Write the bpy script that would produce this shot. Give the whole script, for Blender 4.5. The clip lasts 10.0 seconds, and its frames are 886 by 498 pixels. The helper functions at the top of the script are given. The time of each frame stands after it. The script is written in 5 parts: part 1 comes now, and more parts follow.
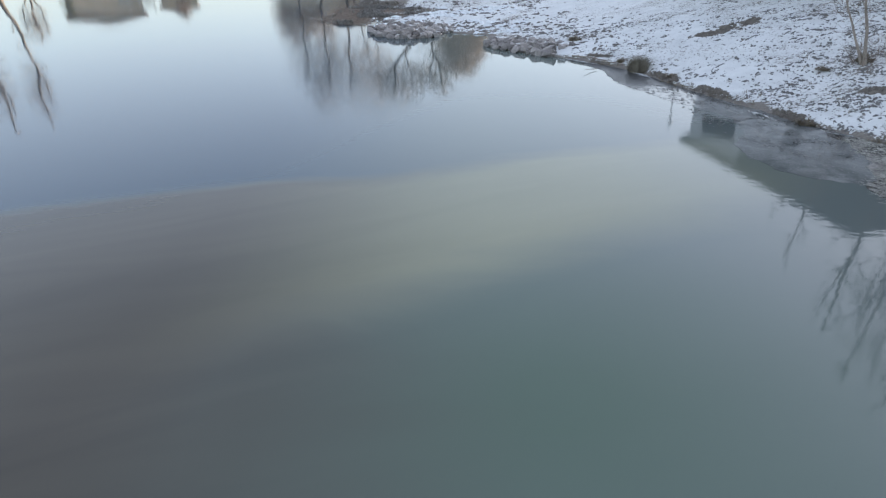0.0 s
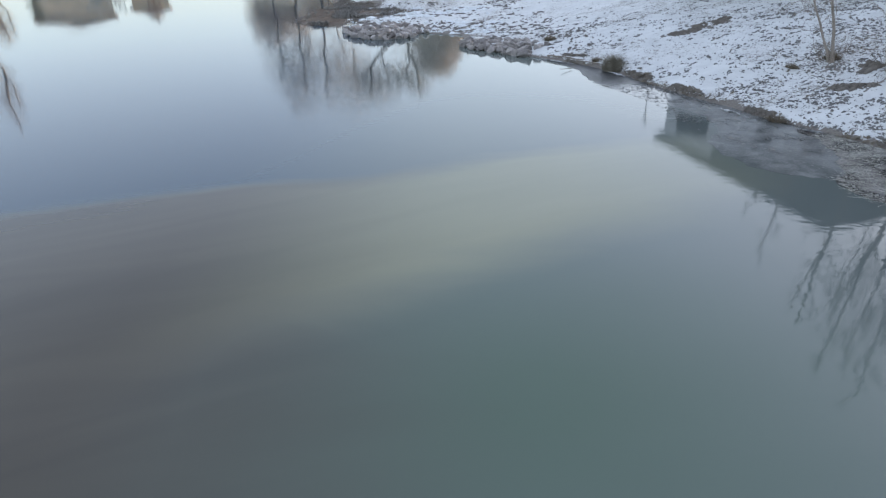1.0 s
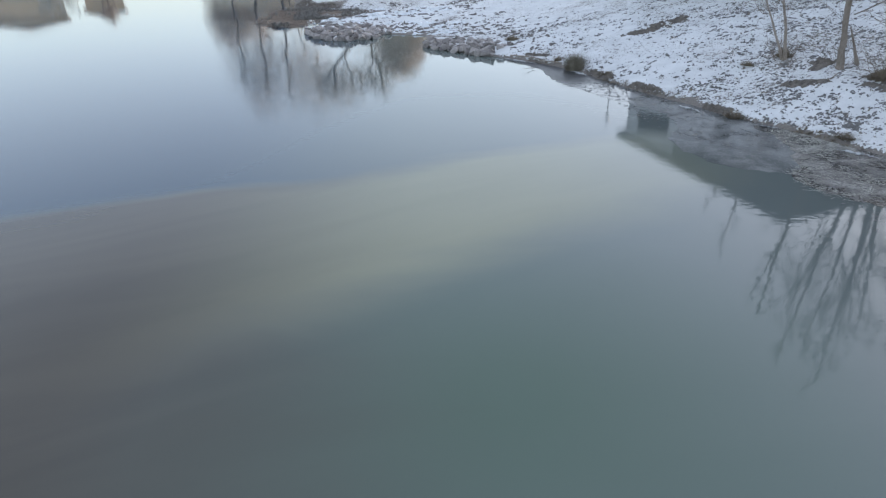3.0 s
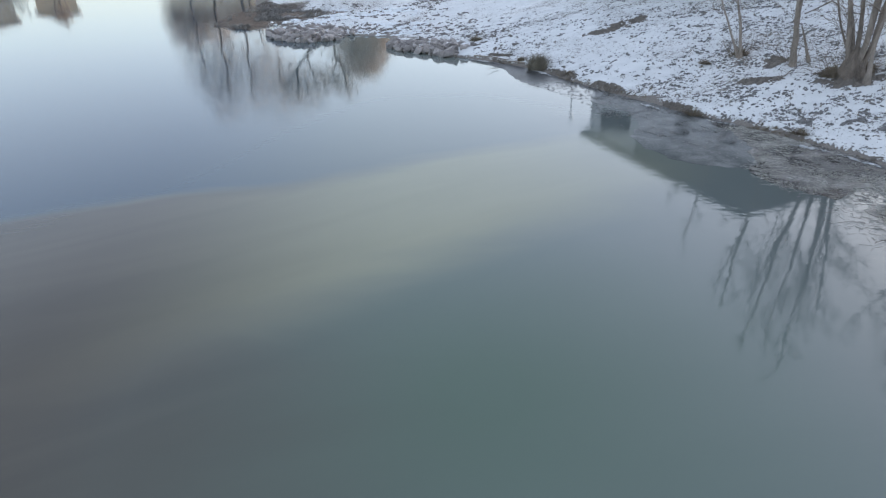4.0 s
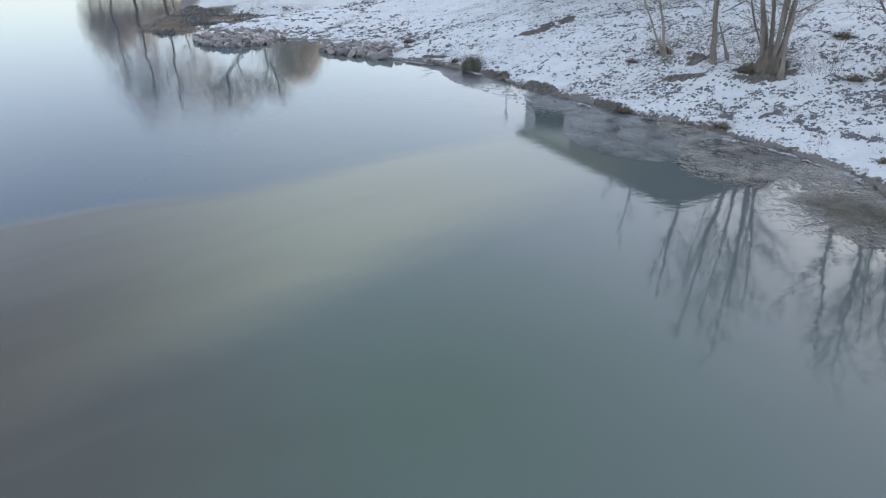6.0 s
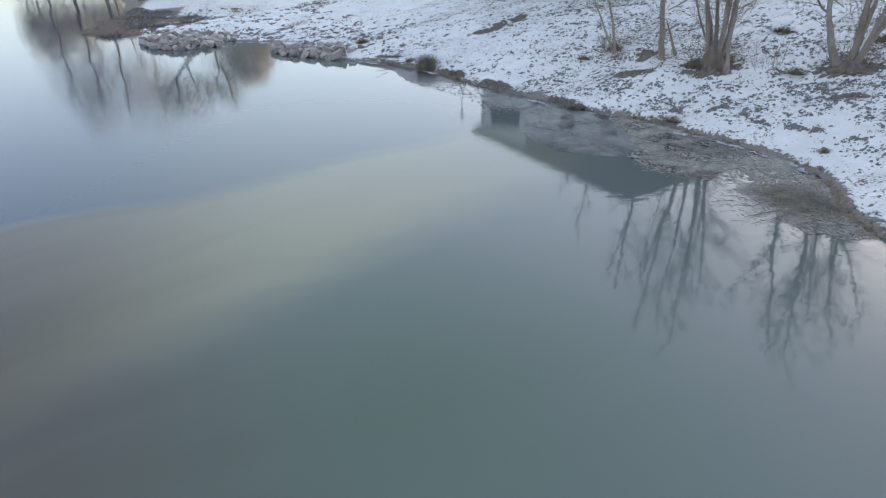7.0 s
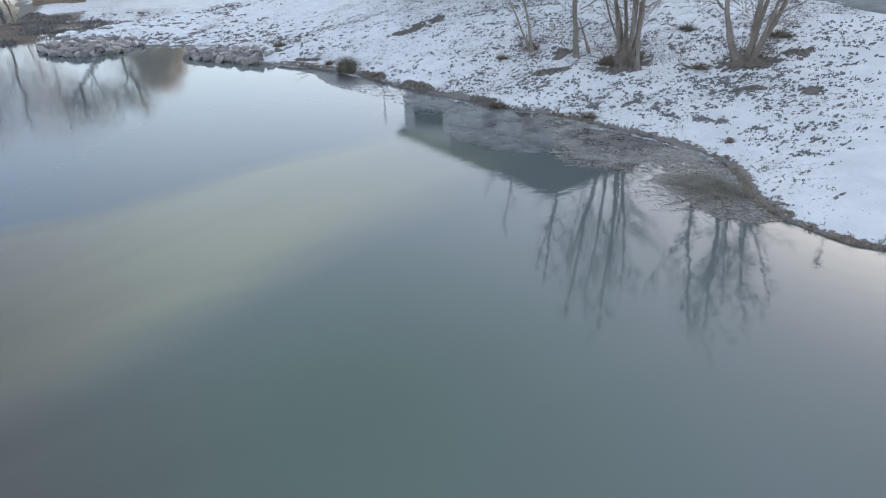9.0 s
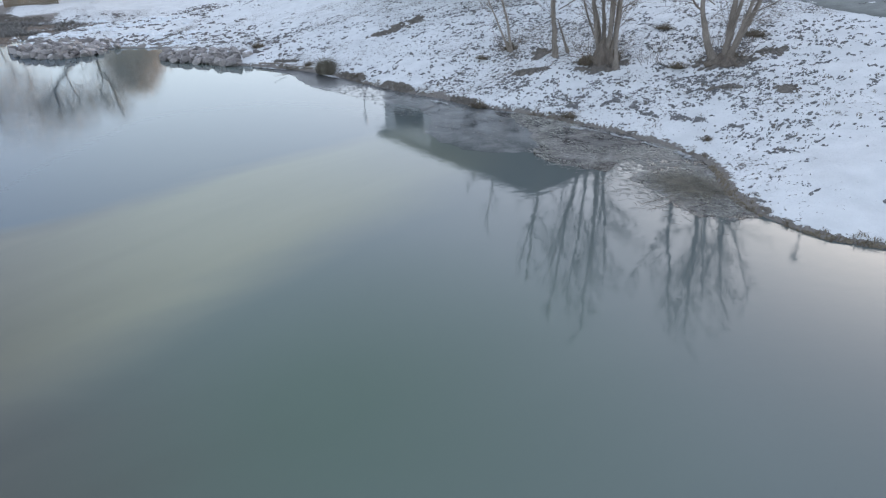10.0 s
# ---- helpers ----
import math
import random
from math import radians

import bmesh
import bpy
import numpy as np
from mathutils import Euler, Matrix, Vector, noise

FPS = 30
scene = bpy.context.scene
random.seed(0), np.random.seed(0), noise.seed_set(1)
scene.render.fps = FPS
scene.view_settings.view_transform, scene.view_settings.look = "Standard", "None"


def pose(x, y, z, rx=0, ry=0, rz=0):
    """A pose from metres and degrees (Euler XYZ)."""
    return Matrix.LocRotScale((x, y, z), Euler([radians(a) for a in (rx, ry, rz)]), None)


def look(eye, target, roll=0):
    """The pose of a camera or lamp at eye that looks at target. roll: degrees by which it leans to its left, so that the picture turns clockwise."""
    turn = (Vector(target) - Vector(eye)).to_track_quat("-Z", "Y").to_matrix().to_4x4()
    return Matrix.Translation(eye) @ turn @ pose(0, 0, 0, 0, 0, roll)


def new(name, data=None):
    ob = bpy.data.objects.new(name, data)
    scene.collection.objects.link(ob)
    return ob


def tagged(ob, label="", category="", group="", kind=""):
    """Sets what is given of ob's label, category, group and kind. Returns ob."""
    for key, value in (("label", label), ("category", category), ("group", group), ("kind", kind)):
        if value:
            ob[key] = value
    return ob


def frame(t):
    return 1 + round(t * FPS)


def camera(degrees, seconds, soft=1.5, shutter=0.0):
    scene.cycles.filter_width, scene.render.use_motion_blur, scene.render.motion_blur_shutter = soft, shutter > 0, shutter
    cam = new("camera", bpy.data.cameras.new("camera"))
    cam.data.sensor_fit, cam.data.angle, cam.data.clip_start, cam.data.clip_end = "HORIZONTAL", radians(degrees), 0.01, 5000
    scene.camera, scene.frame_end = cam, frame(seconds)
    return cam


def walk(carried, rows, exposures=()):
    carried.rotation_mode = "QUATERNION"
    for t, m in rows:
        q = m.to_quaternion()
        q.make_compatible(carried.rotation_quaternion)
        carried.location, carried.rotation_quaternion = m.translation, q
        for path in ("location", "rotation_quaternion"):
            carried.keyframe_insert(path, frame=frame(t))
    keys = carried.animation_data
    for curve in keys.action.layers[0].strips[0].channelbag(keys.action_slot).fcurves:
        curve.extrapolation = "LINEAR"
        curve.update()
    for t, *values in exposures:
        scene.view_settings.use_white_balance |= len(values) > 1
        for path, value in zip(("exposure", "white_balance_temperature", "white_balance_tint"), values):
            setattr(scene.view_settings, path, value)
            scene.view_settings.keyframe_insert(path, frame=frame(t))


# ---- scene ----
cam = camera(70.44, 10.0, soft=1.25)
EYE = (0.0, 0.0, 8.0)
PATH = [
    (0.0, 63.917, 0.947, -0.435), (0.5, 63.931, 0.999, -1.065), (1.0, 63.928, 1.024, -2.554),
    (1.5, 63.910, 1.002, -3.240), (2.0, 63.935, 1.043, -3.671), (2.5, 63.925, 1.026, -4.416),
    (4.0, 63.929, 0.902, -8.947), (4.5, 63.950, 0.921, -10.111), (5.0, 64.009, 0.928, -11.395),
    (5.5, 64.028, 0.836, -12.885), (7.0, 63.915, 1.016, -18.807), (7.5, 63.858, 1.027, -20.590),
    (8.0, 63.843, 1.001, -22.427), (8.5, 63.863, 0.952, -24.128), (9.0, 63.895, 0.910, -25.825),
    (9.5, 63.921, 0.918, -27.071), (10.0, 63.909, 0.920, -27.621),
]
walk(cam, [(t, pose(*EYE, rx, ry, rz)) for t, rx, ry, rz in PATH], exposures=[(0.0, 2.28, 7700, 15), (5.0, 2.32, 7700, 15), (10.0, 2.37, 7700, 15)])

# ---- world and sun: a clear winter sky, the sun low behind the gabled house and added sun blockers ----
SUN_AZ, SUN_EL = 66.7, 10.0
world = bpy.data.worlds.new("winter_sky")
scene.world = world
world.use_nodes = True
wn = world.node_tree
sky = wn.nodes.new("ShaderNodeTexSky")
sky.sky_type = "NISHITA"
sky.sun_disc = False
sky.sun_elevation, sky.sun_rotation = radians(SUN_EL), radians(SUN_AZ)
sky.air_density, sky.dust_density, sky.ozone_density = 1.0, 1.5, 4.2
haze = wn.nodes.new("ShaderNodeHueSaturation")
haze.inputs["Saturation"].default_value = 0.66
wn.links.new(sky.outputs[0], haze.inputs["Color"])
# a thin even veil of high winter haze
veil = wn.nodes.new("ShaderNodeMix")
veil.data_type = "RGBA"
veil.inputs[0].default_value = 0.33
veil.inputs[7].default_value = (1.0, 1.38, 1.94, 1)
wn.links.new(haze.outputs[0], veil.inputs[6])
wn.links.new(veil.outputs[2], wn.nodes["Background"].inputs[0])
wn.nodes["Background"].inputs[1].default_value = 0.15
sun_data = bpy.data.lights.new("sun", "SUN")
sun_data.energy, sun_data.angle, sun_data.color = 3.0, radians(1.5), (1.0, 0.86, 0.68)
sun = new("sun", sun_data)
sa, se = radians(SUN_AZ), radians(SUN_EL)
sun.matrix_world = look((200 * math.sin(sa) * math.cos(se), 200 * math.cos(sa) * math.cos(se), 200 * math.sin(se)), (0, 0, 0))


# ---- materials ----
def material(name, base, rough=0.7, metal=0.0, spec=0.5, ior=1.45):
    m = bpy.data.materials.new(name)
    m.use_nodes = True
    b = m.node_tree.nodes["Principled BSDF"]
    b.inputs["Base Color"].default_value = (*base, 1)
    b.inputs["Roughness"].default_value = rough
    b.inputs["Metallic"].default_value = metal
    b.inputs["Specular IOR Level"].default_value = spec
    b.inputs["IOR"].default_value = ior
    return m, m.node_tree, b


def node(nt, kind, **sets):
    n = nt.nodes.new(kind)
    for k, v in sets.items():
        if k in n.inputs:
            n.inputs[k].default_value = v
    return n


def coords(nt, scale=(1, 1, 1), turn=0.0):
    tc = nt.nodes.new("ShaderNodeTexCoord")
    mp = nt.nodes.new("ShaderNodeMapping")
    mp.vector_type = "TEXTURE"
    mp.inputs["Scale"].default_value = [1 / s for s in scale]
    mp.inputs["Rotation"].default_value = (0, 0, radians(turn))
    nt.links.new(tc.outputs["Object"], mp.inputs["Vector"])
    return mp.outputs["Vector"]


def noise_tex(nt, vec, scale, detail=4.0, rough=0.55, warp=0.0):
    n = node(nt, "ShaderNodeTexNoise", Scale=scale, Detail=detail, Roughness=rough, Distortion=warp)
    nt.links.new(vec, n.inputs["Vector"])
    return n.outputs["Fac"]


def ramp(nt, fac, stops):
    r = nt.nodes.new("ShaderNodeValToRGB")
    e = r.color_ramp.elements
    while len(e) < len(stops):
        e.new(0.5)
    for el, (p, c) in zip(e, stops):
        el.position, el.color = p, (*c, 1) if len(c) == 3 else c
    nt.links.new(fac, r.inputs["Fac"])
    return r.outputs["Color"]


def mixed(nt, fac, a, b):
    m = nt.nodes.new("ShaderNodeMix")
    m.data_type = "RGBA"
    for sock, v in ((m.inputs[0], fac), (m.inputs[6], a), (m.inputs[7], b)):
        if isinstance(v, (int, float)):
            sock.default_value = v
        elif isinstance(v, tuple):
            sock.default_value = (*v, 1)
        else:
            nt.links.new(v, sock)
    return m.outputs[2]


def sums(nt, op, a, b):
    m = nt.nodes.new("ShaderNodeMath")
    m.operation = op
    for sock, v in ((m.inputs[0], a), (m.inputs[1], b)):
        if isinstance(v, (int, float)):
            sock.default_value = v
        else:
            nt.links.new(v, sock)
    return m.outputs[0]


def bump(nt, b, height, strength, distance):
    n = node(nt, "ShaderNodeBump", Strength=strength, Distance=distance)
    nt.links.new(height, n.inputs["Height"])
    nt.links.new(n.outputs["Normal"], b.inputs["Normal"])
    return n


def mottled(name, dark, light, scale, rough=0.8, relief=0.4, depth=0.02, stretch=(1, 1, 1), spec=0.3, per_object=0.0):
    """A matt surface whose colour varies at two scales, with matching relief."""
    m, nt, b = material(name, dark, rough, spec=spec)
    v = coords(nt, stretch)
    big, fine = noise_tex(nt, v, scale, 3), noise_tex(nt, v, scale * 7, 5, 0.65)
    f = sums(nt, "ADD", sums(nt, "MULTIPLY", big, 0.55), sums(nt, "MULTIPLY", fine, 0.45))
    if per_object:
        info = nt.nodes.new("ShaderNodeObjectInfo")
        f = sums(nt, "ADD", f, sums(nt, "MULTIPLY", sums(nt, "SUBTRACT", info.outputs["Random"], 0.5), per_object))
    nt.links.new(ramp(nt, f, [(0.3, dark), (0.7, light)]), b.inputs["Base Color"])
    bump(nt, b, fine, relief, depth)
    return m


# water: still and turbid, with faint wind ripples
water_mat, nt, b = material("water", (0.07, 0.085, 0.075), 0.03, spec=0.5, ior=1.33)
v = coords(nt)
silt = noise_tex(nt, coords(nt, (0.05, 0.11, 1)), 1.0, 3, 0.5, 0.6)
clear = ramp(nt, silt, [(0.3, (0.108, 0.135, 0.126)), (0.75, (0.118, 0.147, 0.133))])
deep = nt.nodes.new("ShaderNodeVectorMath")
deep.operation = "DISTANCE"
nt.links.new(v, deep.inputs[0])
deep.inputs[1].default_value = (2.2, 9.8, 0)
weedy = node(nt, "ShaderNodeMapRange")
weedy.inputs["From Min"].default_value, weedy.inputs["From Max"].default_value = 9.5, 2.5
nt.links.new(sums(nt, "ADD", deep.outputs["Value"], sums(nt, "MULTIPLY", silt, 3.0)), weedy.inputs["Value"])
clear = mixed(nt, weedy.outputs["Result"], clear, (0.078, 0.117, 0.09))
# sunlit yellow band and brown shade beside it, put into the water's colour
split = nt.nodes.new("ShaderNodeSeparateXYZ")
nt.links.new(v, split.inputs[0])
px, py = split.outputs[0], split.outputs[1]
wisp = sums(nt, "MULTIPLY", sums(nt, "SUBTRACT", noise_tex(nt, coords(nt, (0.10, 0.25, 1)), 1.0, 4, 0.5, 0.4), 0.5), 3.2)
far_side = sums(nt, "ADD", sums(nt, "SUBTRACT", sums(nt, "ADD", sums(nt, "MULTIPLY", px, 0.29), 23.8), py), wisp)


def soft_step(value, lo, hi):
    n = nt.nodes.new("ShaderNodeMapRange")
    n.interpolation_type = "SMOOTHSTEP"
    n.inputs["From Min"].default_value, n.inputs["From Max"].default_value = lo, hi
    nt.links.new(value, n.inputs["Value"])
    return n.outputs["Result"]


# blue sky reflection put into colour out on the lake; greyer beside the bank
clear = mixed(nt, sums(nt, "MULTIPLY", soft_step(far_side, 0.9, -1.2), soft_step(px, 3.0, -9.0)), clear, (0.023, 0.055, 0.081))
clear = mixed(nt, sums(nt, "MULTIPLY", soft_step(px, 7.0, 14.0), 0.8), clear, (0.09, 0.106, 0.104))
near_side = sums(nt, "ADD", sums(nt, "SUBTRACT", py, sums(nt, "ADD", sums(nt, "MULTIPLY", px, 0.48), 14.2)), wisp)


sun_band = sums(nt, "MULTIPLY", sums(nt, "MULTIPLY", soft_step(far_side, -0.8, 1.2), soft_step(near_side, -1.6, 2.2)), soft_step(px, 16.0, 4.0))
brown_shade = sums(nt, "MULTIPLY", soft_step(far_side, -1.0, 0.3), soft_step(px, 2.0, -8.0))
brown_shade = sums(nt, "MAXIMUM", brown_shade, sums(nt, "MULTIPLY", sums(nt, "MULTIPLY", soft_step(sums(nt, "ADD", px, wisp), 2.5, -5.0), soft_step(sums(nt, "ADD", py, wisp), 17.0, 11.0)), 0.75))
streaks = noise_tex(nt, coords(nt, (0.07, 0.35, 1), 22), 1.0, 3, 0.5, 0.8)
tone = mixed(nt, sun_band, clear, ramp(nt, streaks, [(0.3, (0.2, 0.207, 0.14)), (0.7, (0.225, 0.23, 0.156))]))
tone = mixed(nt, sums(nt, "MULTIPLY", brown_shade, 0.93), tone, ramp(nt, streaks, [(0.3, (0.046, 0.039, 0.03)), (0.7, (0.072, 0.061, 0.046))]))
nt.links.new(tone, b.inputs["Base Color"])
swell = noise_tex(nt, coords(nt, (0.8, 1.7, 1)), 2.0, 2, 0.45)
chop = noise_tex(nt, coords(nt, (0.8, 1.7, 1)), 9.0, 2, 0.5)
calm = ramp(nt, noise_tex(nt, v, 0.12, 2), [(0.3, (0.35, 0.35, 0.35)), (0.7, (1, 1, 1))])
waves = sums(nt, "MULTIPLY", sums(nt, "ADD", swell, sums(nt, "MULTIPLY", chop, 0.1)), calm)
# short steep ripples in the reflections beside the mat
mid = noise_tex(nt, coords(nt, (0.8, 1.4, 1), -30), 4.6, 2, 0.5)
waves = sums(nt, "ADD", waves, sums(nt, "MULTIPLY", sums(nt, "MULTIPLY", mid, 0.3), soft_step(px, 6.0, 11.0)))
# loose patches of ripples out on the still water
combed = noise_tex(nt, coords(nt, (0.55, 3.4, 1), -8), 1.5, 2, 0.5, 0.8)
for cx, cy, reach, amp in ((3.0, 18.0, 1.7, 1.1), (4.6, 16.4, 1.3, 0.9), (2.0, 20.8, 1.5, 0.8), (11.2, 30.2, 1.9, 1.0)):
    away = nt.nodes.new("ShaderNodeVectorMath")
    away.operation = "DISTANCE"
    nt.links.new(v, away.inputs[0])
    away.inputs[1].default_value = (cx, cy, 0)
    waves = sums(nt, "ADD", waves, sums(nt, "MULTIPLY", sums(nt, "MULTIPLY", combed, soft_step(away.outputs["Value"], reach, 0.2)), amp))
# longer wavelets lap along the edge of the ice
lap_mid = nt.nodes.new("ShaderNodeVectorMath")
lap_mid.operation = "DISTANCE"
nt.links.new(coords(nt, (1.0, 0.42, 1)), lap_mid.inputs[0])
lap_mid.inputs[1].default_value = (11.9, 10.6, 0)
lap = noise_tex(nt, coords(nt, (0.6, 1.5, 1), -25), 2.6, 2, 0.5, 0.3)
waves = sums(nt, "ADD", waves, sums(nt, "MULTIPLY", sums(nt, "MULTIPLY", lap, 0.22), soft_step(lap_mid.outputs["Value"], 3.2, 0.8)))
# the open lake is a little rougher
waves = sums(nt, "MULTIPLY", waves, sums(nt, "ADD", 1.0, sums(nt, "MULTIPLY", soft_step(py, 50.0, 120.0), 0.7)))
bump(nt, b, waves, 1.0, 0.0036)

# ground: old snow over leaf litter and turf; "bare" says how thin the snow lies
ground_mat, nt, b = material("snowy_ground", (0.8, 0.82, 0.85), 0.75, spec=0.3)
v = coords(nt)
att = nt.nodes.new("ShaderNodeAttribute")
att.attribute_name = "bare"
patch = noise_tex(nt, coords(nt, (1, 1, 1.5)), 3.6, 7, 0.68, 0.4)
crumbs = noise_tex(nt, v, 8.0, 5, 0.62)
cover = sums(nt, "ADD", sums(nt, "MULTIPLY", patch, 0.5), sums(nt, "MULTIPLY", crumbs, 0.5))
open_ = sums(nt, "ADD", cover, sums(nt, "MULTIPLY", att.outputs["Fac"], 0.5))
mask = ramp(nt, open_, [(0.558, (0, 0, 0)), (0.578, (1, 1, 1))])
soil_n = noise_tex(nt, v, 11.0, 5, 0.7)
soil = ramp(nt, soil_n, [(0.3, (0.12, 0.108, 0.1)), (0.5, (0.18, 0.158, 0.142)), (0.62, (0.21, 0.195, 0.16)), (0.75, (0.3, 0.26, 0.22))])
snow_n = noise_tex(nt, v, 0.8, 4)
snow = ramp(nt, snow_n, [(0.3, (0.545, 0.558, 0.552)), (0.7, (0.65, 0.662, 0.652))])
nt.links.new(mixed(nt, mask, snow, soil), b.inputs["Base Color"])
lumps = sums(nt, "ADD", sums(nt, "MULTIPLY", mask, -0.8), sums(nt, "MULTIPLY", crumbs, 0.6))
bump(nt, b, lumps, 1.0, 0.09)

bark_mat = mottled("bark", (0.11, 0.094, 0.08), (0.33, 0.282, 0.238), 3.0, 0.9, 1.0, 0.03, (1, 1, 0.25))
pale_bark_mat = mottled("pale_bark", (0.13, 0.11, 0.094), (0.4, 0.345, 0.29), 3.0, 0.85, 0.6, 0.015, (1, 1, 0.3))
twig_mat = mottled("twigs", (0.115, 0.09, 0.074), (0.25, 0.2, 0.16), 2.0, 0.9, 0.2, 0.005)
wet_twig_mat = mottled("wet_twigs", (0.085, 0.083, 0.077), (0.27, 0.26, 0.24), 2.0, 0.6, 0.2, 0.005)
dark_bark_mat = mottled("dark_bark", (0.085, 0.075, 0.066), (0.19, 0.168, 0.148), 2.0, 0.95, 0.6, 0.03, (1, 1, 0.3))
willow_mat = mottled("willow_twigs", (0.22, 0.195, 0.172), (0.41, 0.365, 0.325), 1.0, 0.9, 0.2, 0.005)
stone_mat = mottled("riprap_stone", (0.15, 0.137, 0.13), (0.36, 0.33, 0.31), 1.6, 0.85, 0.7, 0.03, per_object=0.5)

# snow has settled on the flatter tops of the stones
nt = stone_mat.node_tree
b = nt.nodes["Principled BSDF"]
bare_stone = b.inputs["Base Color"].links[0].from_socket
geo = nt.nodes.new("ShaderNodeNewGeometry")
face = nt.nodes.new("ShaderNodeSeparateXYZ")
nt.links.new(geo.outputs["Normal"], face.inputs[0])
where = nt.nodes.new("ShaderNodeObjectInfo")
level = sums(nt, "ADD", face.outputs[2], sums(nt, "ADD", sums(nt, "MULTIPLY", noise_tex(nt, coords(nt), 2.5, 4), 0.5), sums(nt, "MULTIPLY", where.outputs["Random"], 0.5)))
nt.links.new(mixed(nt, soft_step(level, 1.6, 1.72), bare_stone, (0.66, 0.69, 0.7)), b.inputs["Base Color"])
soil_mat = mottled("bare_soil", (0.1, 0.09, 0.08), (0.21, 0.185, 0.16), 3.0, 0.95, 0.9, 0.05)
grass_mat = mottled("winter_grass", (0.11, 0.093, 0.068), (0.26, 0.214, 0.156), 2.2, 0.9, 0.3, 0.01)
reed_mat = mottled("washed_reed", (0.09, 0.082, 0.065), (0.32, 0.29, 0.23), 2.0, 0.8, 0.3, 0.01)
straw_mat = mottled("bleached_straw", (0.26, 0.255, 0.225), (0.56, 0.55, 0.49), 2.0, 0.8, 0.2, 0.005)
root_mat = mottled("root_bark", (0.09, 0.075, 0.063), (0.24, 0.2, 0.165), 4.0, 0.95, 1.0, 0.05, (1, 1, 0.3))
thicket_mat = mottled("thicket_twigs", (0.28, 0.205, 0.145), (0.5, 0.385, 0.29), 1.0, 0.9, 0.2, 0.005)
ivy_mat = mottled("ivy_leaves", (0.11, 0.105, 0.055), (0.24, 0.22, 0.125), 1.0, 0.8, 0.2, 0.01)
leaf_mat = mottled("dead_leaves", (0.095, 0.094, 0.094), (0.22, 0.212, 0.205), 2.5, 0.9, 0.4, 0.01)
ridge_mat = mottled("grey_ice", (0.24, 0.25, 0.25), (0.52, 0.53, 0.54), 3.0, 0.6, 0.6, 0.03)
snow_mat = mottled("snow_cap", (0.58, 0.61, 0.63), (0.72, 0.75, 0.76), 1.5, 0.7, 0.5, 0.03)
road_mat = mottled("asphalt", (0.13, 0.14, 0.13), (0.24, 0.25, 0.235), 1.2, 0.8, 0.4, 0.01)
plaster_mat = mottled("plaster", (0.58, 0.59, 0.59), (0.72, 0.72, 0.71), 0.7, 0.9, 0.2, 0.01)
board_mat = mottled("dark_boards", (0.06, 0.075, 0.07), (0.11, 0.13, 0.12), 1.2, 0.8, 0.4, 0.01, (3, 3, 0.2))
ochre_mat = mottled("ochre_plaster", (0.3, 0.26, 0.2), (0.42, 0.37, 0.29), 0.5, 0.9, 0.2, 0.01)
tile_mat = mottled("roof_tiles", (0.12, 0.07, 0.05), (0.24, 0.13, 0.09), 1.5, 0.8, 0.5, 0.03)
roof_mat = mottled("roof_sheet", (0.07, 0.085, 0.08), (0.13, 0.145, 0.135), 1.5, 0.6, 0.3, 0.02)
wood_mat = mottled("window_wood", (0.10, 0.08, 0.06), (0.2, 0.16, 0.12), 4.0, 0.7, 0.2, 0.005)
metal_mat = mottled("lamp_steel", (0.09, 0.09, 0.09), (0.18, 0.18, 0.18), 4.0, 0.5, 0.1, 0.003)
glass_mat, nt, b = material("window_glass", (0.02, 0.024, 0.026), 0.15, spec=0.1)

# floating mat: a skin of thin ice with drowned leaves frozen in
mat_mat, nt, b = material("frozen_debris", (0.1, 0.09, 0.08), 0.35, spec=0.5, ior=1.31)
v = coords(nt)
m1, m2 = noise_tex(nt, v, 0.7, 4, 0.6, 0.4), noise_tex(nt, coords(nt, (1.0, 1.0, 1.0), 35), 9.0, 6, 0.75, 0.8)
mf = sums(nt, "ADD", sums(nt, "MULTIPLY", m1, 0.68), sums(nt, "MULTIPLY", m2, 0.32))
nt.links.new(ramp(nt, mf, [(0.41, (0.02, 0.018, 0.016)), (0.48, (0.06, 0.053, 0.046)), (0.54, (0.145, 0.133, 0.118)), (0.62, (0.32, 0.31, 0.29))]), b.inputs["Base Color"])
nt.links.new(ramp(nt, mf, [(0.4, (0.08, 0.08, 0.08)), (0.6, (0.55, 0.55, 0.55))]), b.inputs["Roughness"])
bump(nt, b, m2, 0.35, 0.012)
ice_mat, nt, b = material("thin_ice", (0.09, 0.095, 0.095), 0.12, spec=0.5, ior=1.31)
v = coords(nt)
i1 = sums(nt, "ADD", sums(nt, "MULTIPLY", noise_tex(nt, v, 11.0, 5, 0.75, 0.4), 0.45), sums(nt, "MULTIPLY", noise_tex(nt, v, 0.9, 4, 0.6, 0.5), 0.55))
nt.links.new(ramp(nt, i1, [(0.38, (0.075, 0.083, 0.083)), (0.5, (0.12, 0.127, 0.125)), (0.62, (0.2, 0.206, 0.202))]), b.inputs["Base Color"])
nt.links.new(ramp(nt, i1, [(0.35, (0.03, 0.03, 0.03)), (0.75, (0.22, 0.22, 0.22))]), b.inputs["Roughness"])
bump(nt, b, i1, 0.05, 0.004)
